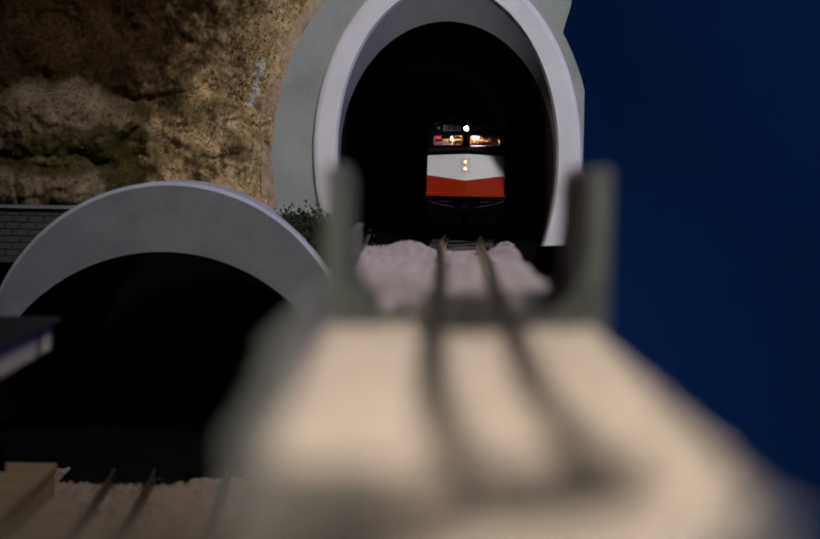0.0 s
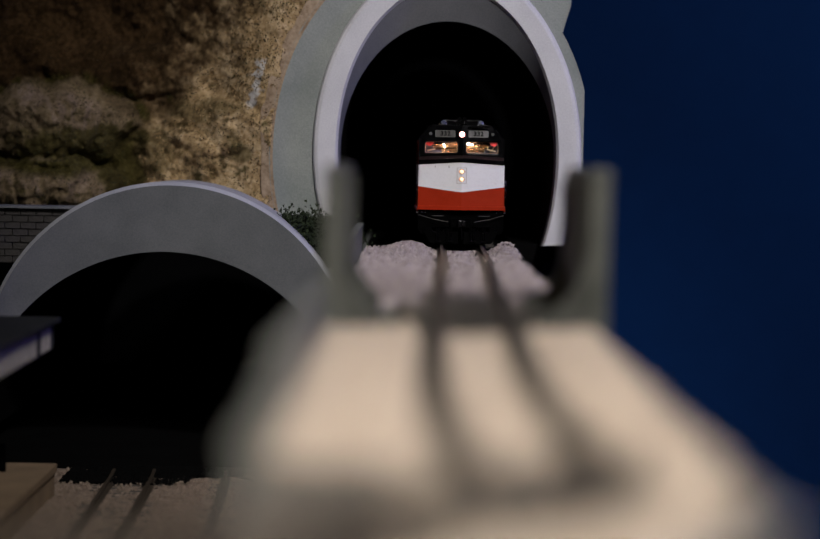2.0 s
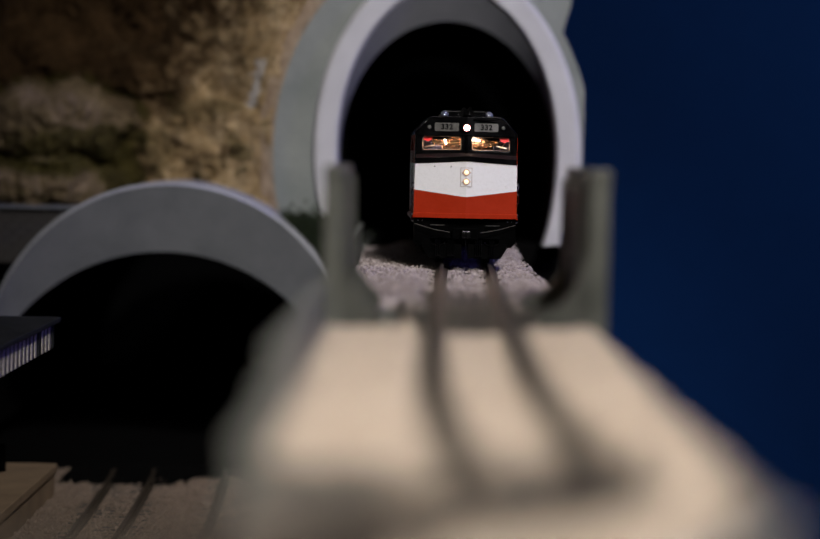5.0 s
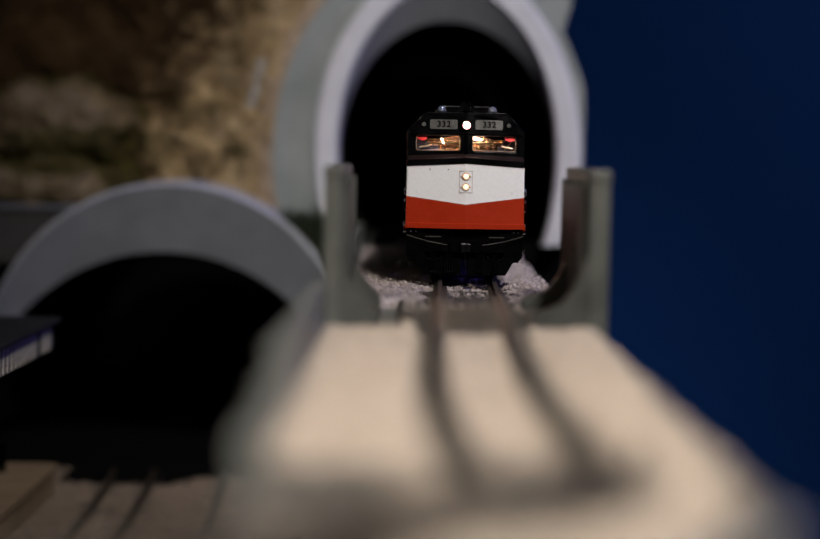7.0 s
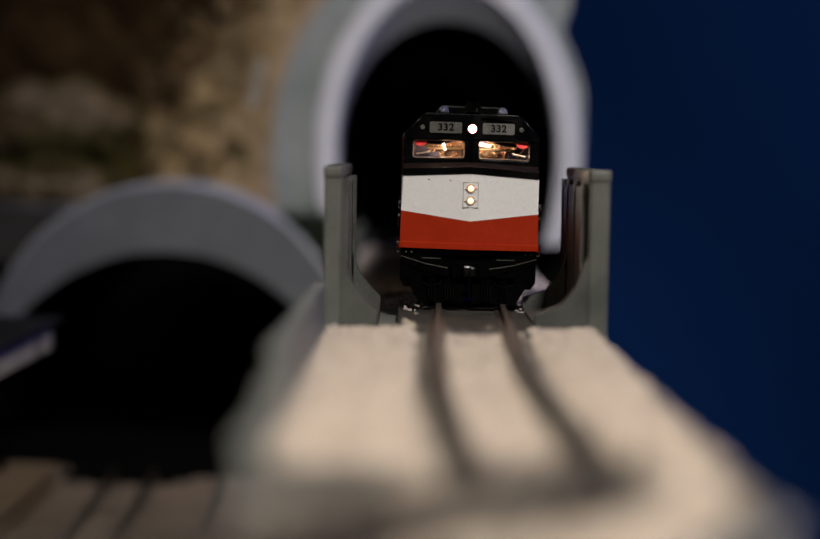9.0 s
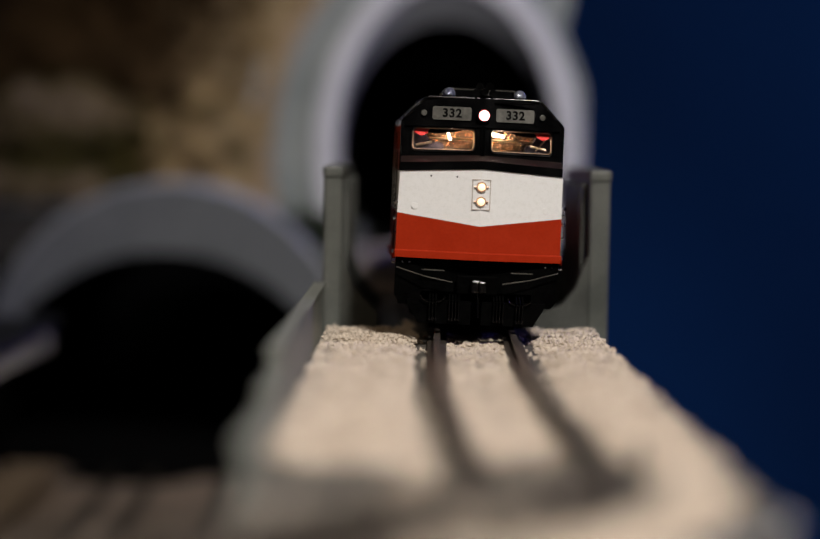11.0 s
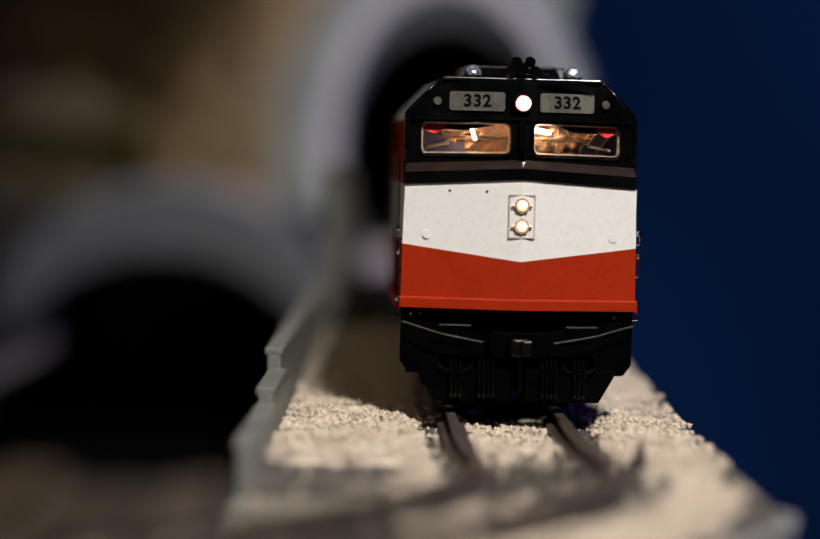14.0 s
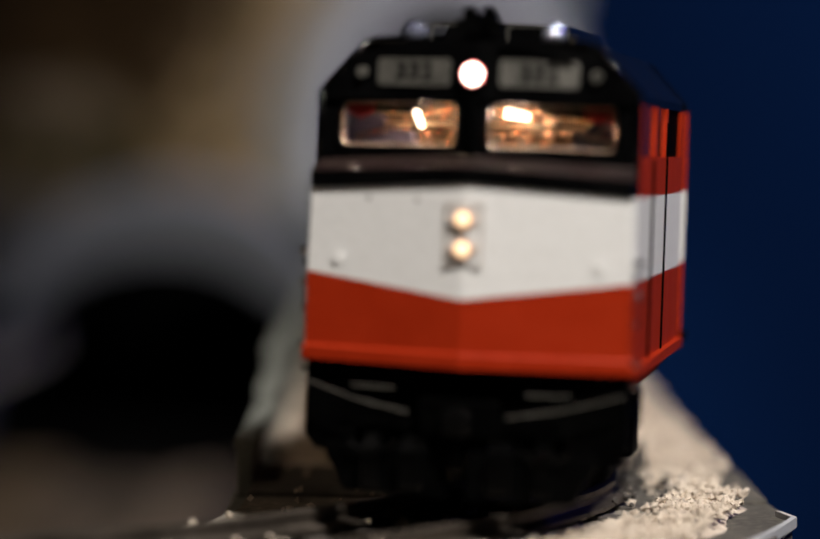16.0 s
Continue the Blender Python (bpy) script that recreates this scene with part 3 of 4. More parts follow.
EARTH = material("red_brown_earth", (0.016, 0.0075, 0.002), (0.072, 0.034, 0.010), 45, 0.95, bump=0.7, grain=520, c=(0.034, 0.016, 0.005), spread=0.9)
PALE_ROCK = material("pale_grey_rock", (0.06, 0.044, 0.022), (0.26, 0.195, 0.115), 60, 0.95, bump=0.8, grain=380, c=(0.145, 0.107, 0.06), spread=1.1)
MOSS = material("olive_moss_flock", (0.035, 0.028, 0.008), (0.14, 0.11, 0.035), 120, 0.98, bump=0.9, grain=600, c=(0.065, 0.052, 0.012), spread=0.9)
SANDY = material("sandy_scree", (0.12, 0.070, 0.024), (0.66, 0.475, 0.26), 110, 0.95, bump=0.9, grain=420, c=(0.34, 0.22, 0.095), spread=0.9)


def hill_material():
    """The five ground paints in one, mixed by the masks on the mesh."""
    m = bpy.data.materials.new("scenic_hillside")
    m.use_nodes = True
    nt = m.node_tree
    bs = nt.nodes["Principled BSDF"]
    L = nt.links.new
    tc = nt.nodes.new("ShaderNodeTexCoord")
    fac = []
    for scale in (75, 420, 1100):
        n = nt.nodes.new("ShaderNodeTexNoise")
        n.inputs["Scale"].default_value, n.inputs["Detail"].default_value = scale, 6
        L(tc.outputs["Object"], n.inputs["Vector"])
        fac.append(n.outputs["Fac"])
    mx = nt.nodes.new("ShaderNodeMath")
    mx.operation = "MULTIPLY_ADD"
    mx.inputs[1].default_value = 0.5
    hf = nt.nodes.new("ShaderNodeMath")
    hf.operation = "MULTIPLY"
    hf.inputs[1].default_value = 0.5
    L(fac[0], hf.inputs[0])
    L(fac[1], mx.inputs[0])
    L(hf.outputs[0], mx.inputs[2])

    def paint(a, c, b):
        r = nt.nodes.new("ShaderNodeValToRGB")
        r.color_ramp.elements[0].position, r.color_ramp.elements[1].position = 0.34, 0.66
        r.color_ramp.elements[0].color, r.color_ramp.elements[1].color = (*a, 1), (*b, 1)
        r.color_ramp.elements.new(0.5).color = (*c, 1)
        L(mx.outputs[0], r.inputs["Fac"])
        return r.outputs["Color"]

    at = nt.nodes.new("ShaderNodeAttribute")
    at.attribute_name = "ground"
    sep = nt.nodes.new("ShaderNodeSeparateColor")
    L(at.outputs["Color"], sep.inputs["Color"])
    # earth darkened and sand brightened to paint in the lamp's falloff leftwards
    col = paint((0.017, 0.0095, 0.0035), (0.040, 0.023, 0.009), (0.092, 0.054, 0.023))
    for mask, paints in ((sep.outputs["Red"], ((0.17, 0.110, 0.046), (0.41, 0.29, 0.148), (0.64, 0.49, 0.29))),
                         (sep.outputs["Green"], ((0.105, 0.077, 0.042), (0.185, 0.138, 0.080), (0.28, 0.212, 0.128))),
                         (sep.outputs["Blue"], ((0.018, 0.014, 0.003), (0.044, 0.037, 0.009), (0.095, 0.080, 0.024))),
                         (at.outputs["Alpha"], ((0.45, 0.43, 0.39), (0.55, 0.53, 0.49), (0.65, 0.63, 0.58)))):
        mix = nt.nodes.new("ShaderNodeMix")
        mix.data_type = "RGBA"
        L(mask, mix.inputs[0])
        L(col, mix.inputs[6])
        L(paint(*paints), mix.inputs[7])
        col = mix.outputs[2]
    L(col, bs.inputs["Base Color"])
    bs.inputs["Roughness"].default_value = 0.95
    bs.inputs["Specular IOR Level"].default_value = 0.1
    bp = nt.nodes.new("ShaderNodeBump")
    bp.inputs["Strength"].default_value, bp.inputs["Distance"].default_value = 0.8, 0.0008
    L(fac[1], bp.inputs["Height"])
    b2 = nt.nodes.new("ShaderNodeBump")
    b2.inputs["Strength"].default_value, b2.inputs["Distance"].default_value = 0.5, 0.0004
    L(fac[2], b2.inputs["Height"])
    L(bp.outputs["Normal"], b2.inputs["Normal"])
    L(b2.outputs["Normal"], bs.inputs["Normal"])
    return m


def hillside():
    """Lumpy scenic rock from the lower portal up past the upper one."""
    nx, nz = 280, 190
    V, F, K = [], [], []
    for j in range(nz + 1):
        for i in range(nx + 1):
            px, py = -240 + 876 * i / nx, 445 - 640 * j / nz
            V.append(tuple(c * MM for c in on(px, py, hill_depth(px, py))))
            K += hill_mix(px, py)
    for j in range(nz):
        for i in range(nx):
            a = j * (nx + 1) + i
            F.append((a, a + 1, a + nx + 2, a + nx + 1))
    me = bpy.data.meshes.new("hillside")
    me.from_pydata(V, [], F)
    me.color_attributes.new("ground", "FLOAT_COLOR", "POINT").data.foreach_set("color", K)
    me.materials.append(hill_material())
    for p in me.polygons:
        p.use_smooth = True
    return new("hillside", me)


def flock(name, count, mat, kinds, size, seed, label):
    """Loose scenic crumbs glued to the hillside."""
    rng = random.Random(seed)
    V, F = [], []
    for _ in range(count):
        px, py = rng.uniform(-20, 640), rng.uniform(-20, 430)
        if hill_kind(px, py) not in kinds or noise.noise(Vector((px / 34, py / 34, seed))) < -0.05:
            continue
        p = Vector(on(px, py, hill_depth(px, py) - 0.15))
        r = size * rng.uniform(0.5, 1.4)
        m = Euler((rng.uniform(0, 6), rng.uniform(0, 6), rng.uniform(0, 6))).to_matrix()
        k = len(V)
        for c in ((-1, -0.6, -0.5), (1, -0.5, -0.4), (0.1, 0.9, -0.4), (0, 0, 0.8)):
            V.append(tuple((p + m @ Vector(c) * r) * MM))
        F += [(k, k + 1, k + 2), (k, k + 1, k + 3), (k + 1, k + 2, k + 3), (k + 2, k, k + 3)]
    me = bpy.data.meshes.new(name)
    me.from_pydata(V, [], F)
    me.materials.append(mat)
    return tagged(new(name, me), label, "scatter", kind="stuff")


hill = setting(hillside(), "brown scenic hillside with pale rock outcrops and sparse moss", "hillside")
flock("scree_crumbs", 9000, SANDY, (3,), 0.42, 11, "sandy crumbs on the scenic slope")
flock("dark_specks", 9000, LEAF, (1, 2, 3), 0.27, 16, "dark green-black specks of flock on the slope")
flock("moss_tufts", 6000, MOSS, (2, 3, 1), 0.40, 12, "olive flock tufts on the slope")
flock("earth_crumbs", 4500, EARTH, (0, 3, 1), 0.36, 14, "red-brown crumbs on the slope")
flock("rock_crumbs", 5000, PALE_ROCK, (1, 3), 0.4, 13, "pale stone crumbs on the outcrops")
setting(part("hill_core", boxed(-600, 52, 1371, 1376, -104, 140), TUNNEL_DARK), "dark core of the hillside", "hillside")

# ---- block wall beside the lower portal ----
retaining_wall = thing("retaining_wall", "dark grey block retaining wall with a pale cap", "retaining wall")
X0, X1 = on(-140, 0, 920)[0], on(150, 0, 920)[0]
ZT, ZB = on(50, 398, 920)[2], on(50, 500, 920)[2]
part("backing", boxed(X0, X1, 921.2, 935, ZB, ZT), STONE, retaining_wall)
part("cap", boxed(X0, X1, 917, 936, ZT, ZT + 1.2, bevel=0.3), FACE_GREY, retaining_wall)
block = bpy.data.meshes.new("block")
bm = boxed(-3.3, 3.3, -0.8, 0.8, -1.35, 1.35, bevel=0.25)
bm.to_mesh(block)
bm.free()
block.transform(Matrix.Scale(MM, 4))
block.materials.append(STONE)
row, z = 0, ZT - 1.6
while z > ZB:
    x = X0 + 3.5 + (3.4 if row % 2 else 0)
    while x < X1 - 3:
        ob = new("block", block)
        ob.parent = retaining_wall
        ob.matrix_local = Matrix.Translation((x * MM, (920.6 + random.uniform(-0.25, 0.25)) * MM, z * MM))
        x += 6.9
    z -= 3.0
    row += 1

# ---- bush ----


def bush(at, spread, count, label):
    rng = random.Random(5)
    V, F = [], []
    for _ in range(count):
        p = Vector((rng.gauss(0, 0.36) * spread[0], rng.gauss(0, 0.36) * spread[1], rng.gauss(0, 0.34) * spread[2])) + Vector(at)
        m = Euler((rng.uniform(0, 6), rng.uniform(0, 6), rng.uniform(0, 6))).to_matrix()
        r = rng.uniform(0.5, 1.2)
        k = len(V)
        for c in ((-r, -0.4 * r, 0), (r, -0.5 * r, 0.2 * r), (0.2 * r, 0.8 * r, 0), (0, 0, 0.9 * r)):
            V.append(tuple((p + m @ Vector(c)) * MM))
        F += [(k, k + 1, k + 2), (k, k + 1, k + 3), (k + 1, k + 2, k + 3), (k + 2, k, k + 3)]
    me = bpy.data.meshes.new("bush")
    me.from_pydata(V, [], F)
    me.materials.append(LEAF)
    return tagged(new("bush", me), label, "bush", kind="stuff")


bush(on(574, 462, 919), (23, 8, 12), 48000, "dark green foam bush between the two portals")

# ---- station platform and canopy ----
platform = thing("station_platform", "pale bare wood platform beside the lower track", "platform")
part("slab", boxed(-240, -141.0, 430, 838, -91.5, -88, bevel=0.4), WOOD, platform)
part("base", boxed(-240, -142.0, 430, 837, -101, -91.5), WOOD, platform)
part("post", rod(bmesh.new(), (-159, 815, -88), (-159, 815, -77), 1.6), UNDER, platform)
canopy = thing("platform_canopy", "dark flat canopy with glossy ribbed edge on posts", "canopy")
part("roof", boxed(-215, -134, 470, 802, -27.6, -25.6, bevel=0.4), SLATE, canopy)
part("fascia", boxed(-213, -136.5, 472, 800, -37.3, -27.6), SLATE, canopy)
rib = bpy.data.meshes.new("rib")
bm = boxed(-136.6, -136.05, -1.5, 1.5, -37.3, -27.7, bevel=0.15)
bm.to_mesh(rib)
bm.free()
rib.transform(Matrix.Scale(MM, 4))
rib.materials.append(RIB_GLINT)
rib_dark = rib.copy()
rib_dark.materials[0] = SLATE
y = 797
while y > 480:
    # pale ribs picked at random as painted glints among the dark ones
    ob = new("rib", rib if random.random() < 0.72 else rib_dark)
    ob.parent = canopy
    ob.matrix_local = Matrix.Translation((0, y * MM, 0))
    y -= 7.4
for y in (500, 640, 780):
    part("post", boxed(-186, -182, y, y + 4, -88, -37.3), UNDER, canopy)

# ---- locomotive: built with its nose at the origin, facing -Y, rail top at z = 0 ----
loco = thing("locomotive", "red white and black diesel locomotive model with lit headlights", "locomotive")
HALF, CAB = 18.6, 46.0


def nose_y(x, h):
    """How far back the nose lies at a width and a height."""
    v = 0.15 * abs(x)
    if h <= 39.3:
        return v + 0.02 * (h - 17)
    return v + 2.7 + 0.10 * (h - 40)


def nose_panel(bm, half, lift=0.0, thick=1.6):
    """Both halves of a panel that follows the nose; half: outline with x >= 0."""
    for s in (1, -1):
        prism(bm, [(s * x, h) for x, h in half], lambda x, h: (x, nose_y(x, h) - lift, h), lambda x, h: (x, nose_y(x, h) + thick, h))
    return bm


def side_y0(h):
    return nose_y(HALF, h)


def rounded(x0, x1, z0, z1, r):
    """Outline of an upright rounded rectangle; its foot falls a little outwards."""
    out = []
    for cx, cz, a0 in ((x1 - r, z1 - r, 0), (x0 + r, z1 - r, 90), (x0 + r, z0 + r, 180), (x1 - r, z0 + r, 270)):
        for k in range(6):
            a = radians(a0 + 18 * k)
            x, z = cx + r * math.cos(a), cz + r * math.sin(a)
            out.append((x, z - (0.014 * (x - x0) if z < (z0 + z1) / 2 else 0.0)))
    return out


# nose shell
white = part("nose_panel", nose_panel(bmesh.new(), [(0, 24.5), (18.55, 26.9), (18.3, 36.3), (0, 37.4)]), WHITE, loco, "white painted nose panel")
red = part("nose_skirt", nose_panel(bmesh.new(), [(0, 18.6), (18.6, 18.6), (18.55, 26.9), (0, 24.5)]), RED, loco, "red nose skirt with a pointed upper edge")
lip = bmesh.new()
for s in (1, -1):
    prism(lip, [(-0.12, 18.65), (0.6, 18.65), (0.6, 16.9), (-0.4, 16.9), (-0.4, 18.35)], lambda d, h: (0, nose_y(0, 18) + d, h), lambda d, h: (s * 18.75, nose_y(18.7, 18) + d, h))
part("nose_lip", lip, RED, loco, "flared red lower edge")
for s in (1, -1):
    top = [(0, 0.2, 39.2), (s * 18.3, 2.9, 38.2), (s * 18.2, 5.6, 39.7), (0, 2.8, 40.5)]
    part("window_sill", prism(bmesh.new(), [(0, 0), (1, 0), (2, 0), (3, 0)], lambda k, z: top[k], lambda k, z: (top[k][0], top[k][1] + 0.3, top[k][2] - 1.0)), SILL, loco, "glossy sloping sill below the windscreen")
    part("window_ledge", prism(bmesh.new(), [(0, 37.4), (s * 18.3, 36.3), (s * 18.3, 38.2), (0, 39.2)], lambda u, h: (u, nose_y(u, h) - 0.3, h), lambda u, h: (u, nose_y(u, h) + 1.2, h)), BLACK, loco)
for s in (1, -1):
    front = bmesh.new()
    for poly in ([(0, 40.3), (18.2, 39.5), (18.2, 41.2), (0, 41.4)], [(0, 41.4), (1.8, 41.4), (1.8, 46.3), (0, 46.3)],
                 [(15.9, 41.2), (18.2, 41.2), (18.2, 46.2), (15.9, 46.2)], [(0, 46.3), (18.2, 46.2), (18.2, 47.6), (13.0, 53.0), (0, 53.2)]):
        prism(front, [(s * x, h) for x, h in poly], lambda x, h: (x, nose_y(x, h), h), lambda x, h: (x, nose_y(x, h) + 1.4, h))
    part("cab_front", front, BLACK, loco, "black cab front")
    pane = rounded(2.0, 15.7, 41.45, 46.1, 0.9)
    outer = rounded(1.35, 16.35, 40.75, 46.75, 1.3)
    inner = rounded(2.16, 15.54, 41.61, 45.95, 0.8)
    scr = part("windscreen", prism(bmesh.new(), [(s * x, h) for x, h in pane], lambda x, h: (x, nose_y(x, h) + 0.7, h), lambda x, h: (x, nose_y(x, h) + 0.95, h)), GLASS, loco, "lit windscreen pane")
    scr.visible_shadow = False

    def row_at(rows, lift):
        rows = rows + rows[:1]
        return [(s * x, nose_y(x, h) - lift, h) for x, h in rows]

    gasket = ring(ring(ring(bmesh.new(), row_at(outer, -0.05), row_at(rounded(1.55, 16.15, 40.95, 46.55, 1.2), 0.3)), row_at(rounded(1.55, 16.15, 40.95, 46.55, 1.2), 0.3), row_at(rounded(1.85, 15.85, 41.25, 46.25, 1.0), 0.25)), row_at(rounded(1.85, 15.85, 41.25, 46.25, 1.0), 0.25), row_at(pane, -0.8))
    part("gasket", gasket, BLACK, scr, "rounded black windscreen surround", smooth=True)
    part("frame", ring(bmesh.new(), row_at(pane, -0.5), row_at(inner, -0.66)), FRAME, scr, "thin bright windscreen frame")
    part("centre_rib", boxed(0.05 * s - 0.45, 0.05 * s + 0.45, 2.3, 3.4, 40.2, 47), BLACK, loco)
    # brow above and below the screens
    brow = bmesh.new()
    prism(brow, [(s * x, h) for x, h in [(0, 46.7), (17.6, 46.5), (17.6, 47.0), (0, 47.2)]], lambda x, h: (x, nose_y(x, h) - 0.55, h), lambda x, h: (x, nose_y(x, h) + 0.2, h))
    part("brow", brow, BLACK, loco)
    plate = part("number_board", prism(bmesh.new(), [(s * x, h) for x, h in [(3.1, 48.1), (11.2, 48.1), (11.5, 48.4), (11.5, 50.8), (11.2, 51.1), (3.1, 51.1), (2.8, 50.8), (2.8, 48.4)]], lambda x, h: (x, nose_y(x, h) - 0.35, h), lambda x, h: (x, nose_y(x, h) + 0.3, h)), SILVER, loco, "silver number board reading 332")
    cu = bpy.data.curves.new("number", "FONT")
    cu.body, cu.size, cu.align_x, cu.align_y, cu.extrude, cu.space_character = "332", 2.7 * MM, "CENTER", "CENTER", 0.03 * MM, 1.12
    cu.offset = 0.09 * MM
    cu.materials.append(INK)
    num = new("number", cu)
    num.parent = plate
    num["label"] = "black numerals 332"
    num.matrix_local = Matrix.Translation((s * 7.15 * MM, (nose_y(7.15, 49.6) - 0.40) * MM, 49.6 * MM)) @ Euler((radians(90 + 5.7 - 11.4), 0, radians(s * 8.5))).to_matrix().to_4x4()
    mk = bmesh.new()
    rod(mk, (s * 13.4, nose_y(13.4, 49.4) + 0.4, 49.5), (s * 13.4, nose_y(13.4, 49.4) - 0.7, 49.5), 0.75, 0.6, 12)
    part("marker_lamp", mk, SILVER, loco, "small chrome marker lamp")
    st = part("strobe", ball(bmesh.new(), (s * 8.0 + 0.2, 7.5, 53.9), 1.45, 1.1, 16), DOME, loco, "clear domed roof strobe", smooth=True)
    part("strobe_base", rod(bmesh.new(), (s * 8.0 + 0.2, 7.5, 52.4), (s * 8.0 + 0.2, 7.5, 53.8), 1.5, seg=16), CHROME, loco)
    for hx in (5.5, 11.3):
        part("bolt", rod(bmesh.new(), (s * hx, nose_y(hx, 35.2) + 0.3, 35.4), (s * hx, nose_y(hx, 35.2) - 0.08, 35.4), 0.26, 0.2, 8), UNDER if s < 0 else WHITE, loco)
    part("cap", rod(bmesh.new(), (s * 14.7, nose_y(14.7, 28.6) + 0.3, 28.5), (s * 14.7, nose_y(14.7, 28.6) - 0.18, 28.5), 0.8, 0.72, 16), WHITE, loco)
    # added glossy rods give the cab edges their highlights in place of bevels
    for k, (p, q) in enumerate((((13.0, 53.0), (18.2, 47.6)), ((18.2, 47.6), (18.2, 40.0)))):
        part("edge_glint_rod", rod(bmesh.new(), (s * p[0], nose_y(p[0], p[1]) + 0.1, p[1]), (s * q[0], nose_y(q[0], q[1]) + 0.1, q[1]), 0.32, seg=10), BLACK, loco, smooth=True)
    # grab irons up the corner
    for h0, h1 in ((29.2, 27.6), (25.6, 22.5), (18.2, 15.6)):
        g = bmesh.new()
        x, y = s * 19.3, side_y0(25) + 1.0
        rod(g, (x, y, h0), (x, y, h1), 0.09, seg=6)
        rod(g, (s * 18.4, y, h0), (x, y, h0), 0.26, seg=6)
        rod(g, (s * 18.4, y, h1), (x, y, h1), 0.26, seg=6)
        ball(g, (s * 19.1, y - 0.4, h0), 0.5, 1.0, 10)
        part("grab_iron", g, CHROME, loco, "thin bright grab iron")

# cab inside
foil, rng_f = bmesh.new(), random.Random(3)
grid = [[foil.verts.new((-16 + 32 * i / 46, 13.6 + rng_f.uniform(-0.9, 0.3), 37 + 10.6 * j / 16)) for i in range(47)] for j in range(17)]
for j in range(16):
    for i in range(46):
        q = (grid[j][i], grid[j][i + 1], grid[j + 1][i + 1], grid[j + 1][i])
        foil.faces.new((q[0], q[1], q[2]))
        foil.faces.new((q[0], q[2], q[3]))
part("cab_lining", foil, FOIL, loco, "crumpled gold foil lining the cab")
part("cab_back", boxed(-17, 17, 14, 15, 36, 47), SEAT, loco)
part("cab_floor", boxed(-17, 17, 5.5, 14, 37.5, 38.5), SEAT, loco)
part("cab_ceiling", boxed(-16.5, 16.5, 6.0, 14, 47.6, 48.0), CAB_IN, loco)
part("console", boxed(-14, 14, 6.2, 9.0, 38.5, 41.6, bevel=0.6), SEAT, loco)
for s, x0 in ((-1, 7.8), (1, 9.6)):
    seat_bm = bmesh.new()
    prism(seat_bm, [(s * x0, 38.5), (s * 15.9, 38.5), (s * 15.9, 44.6), (s * 12.6, 44.9), (s * 11.6, 43.2), (s * (x0 + 0.8), 42.9)], lambda x, h: (x, 10.0, h), lambda x, h: (x, 13.4, h))
    part("seat", seat_bm, SEAT, loco, "violet-grey crew seat")
    part("side_lining", boxed(*sorted((s * 15.9, s * 16.9)), 6.5, 14, 38.5, 47.4), SEAT, loco)
    part("armrest", rod(bmesh.new(), (s * 11.2, 8.6, 43.0), (s * 14.8, 8.8, 42.2), 0.3, seg=8), BRASS, loco)
part("rail_bar", rod(bmesh.new(), (-16, 11, 43.9), (16, 11, 43.9), 0.22), BRASS, loco)
part("valance", prism(bmesh.new(), [(-14.5, 46.5), (-2.5, 46.5), (-5.5, 45.6), (-9, 45.0), (-13.5, 45.2)], lambda x, h: (x, 6.4, h), lambda x, h: (x, 7.2, h)), UNDER, loco)
part("valance", prism(bmesh.new(), [(14.5, 46.5), (4.5, 46.5), (8.0, 45.2), (13.0, 44.8)], lambda x, h: (x, 6.4, h), lambda x, h: (x, 7.2, h)), UNDER, loco)
for s in (1, -1):
    part("sun_visor", prism(bmesh.new(), [(s * 15.7, 46.3), (s * 11.8, 46.3), (s * 12.4, 45.0), (s * 13.7, 44.3), (s * 15.2, 44.9)], lambda x, h: (x, nose_y(x, h) + 1.0, h), lambda x, h: (x, nose_y(x, h) + 1.3, h)), VISOR, loco, "red sun visor")
# glowing rods shaped as the left pane's slanted glint and the right hot spot
part("cab_glow_bulb", rod(bmesh.new(), (-7.9, 8.2, 46.0), (-7.0, 8.6, 43.5), 0.33, 0.22, 10), BULB, loco, "glowing bulb shape lighting the cab")
part("cab_glow_bulb", rod(bmesh.new(), (2.6, 9.0, 45.3), (5.2, 9.6, 44.9), 0.45, 0.28, 10), BULB, loco, "glowing bulb shape lighting the cab")
# added bulbs, hidden above the screens, that brighten the lining
for s in (1, -1):
    part("cab_glow_bulb", ball(bmesh.new(), (s * 4.8, 8.0, 47.2), 0.5), BULB, loco, "glowing bulb shape lighting the cab")
part("wire", rod(bmesh.new(), (7.2, 8.6, 45.6), (9.4, 9.2, 43.0), 0.14, seg=6), BRASS, loco)
part("wire", rod(bmesh.new(), (14.6, 8.0, 44.6), (12.4, 8.4, 41.9), 0.16, seg=6), BRASS, loco)

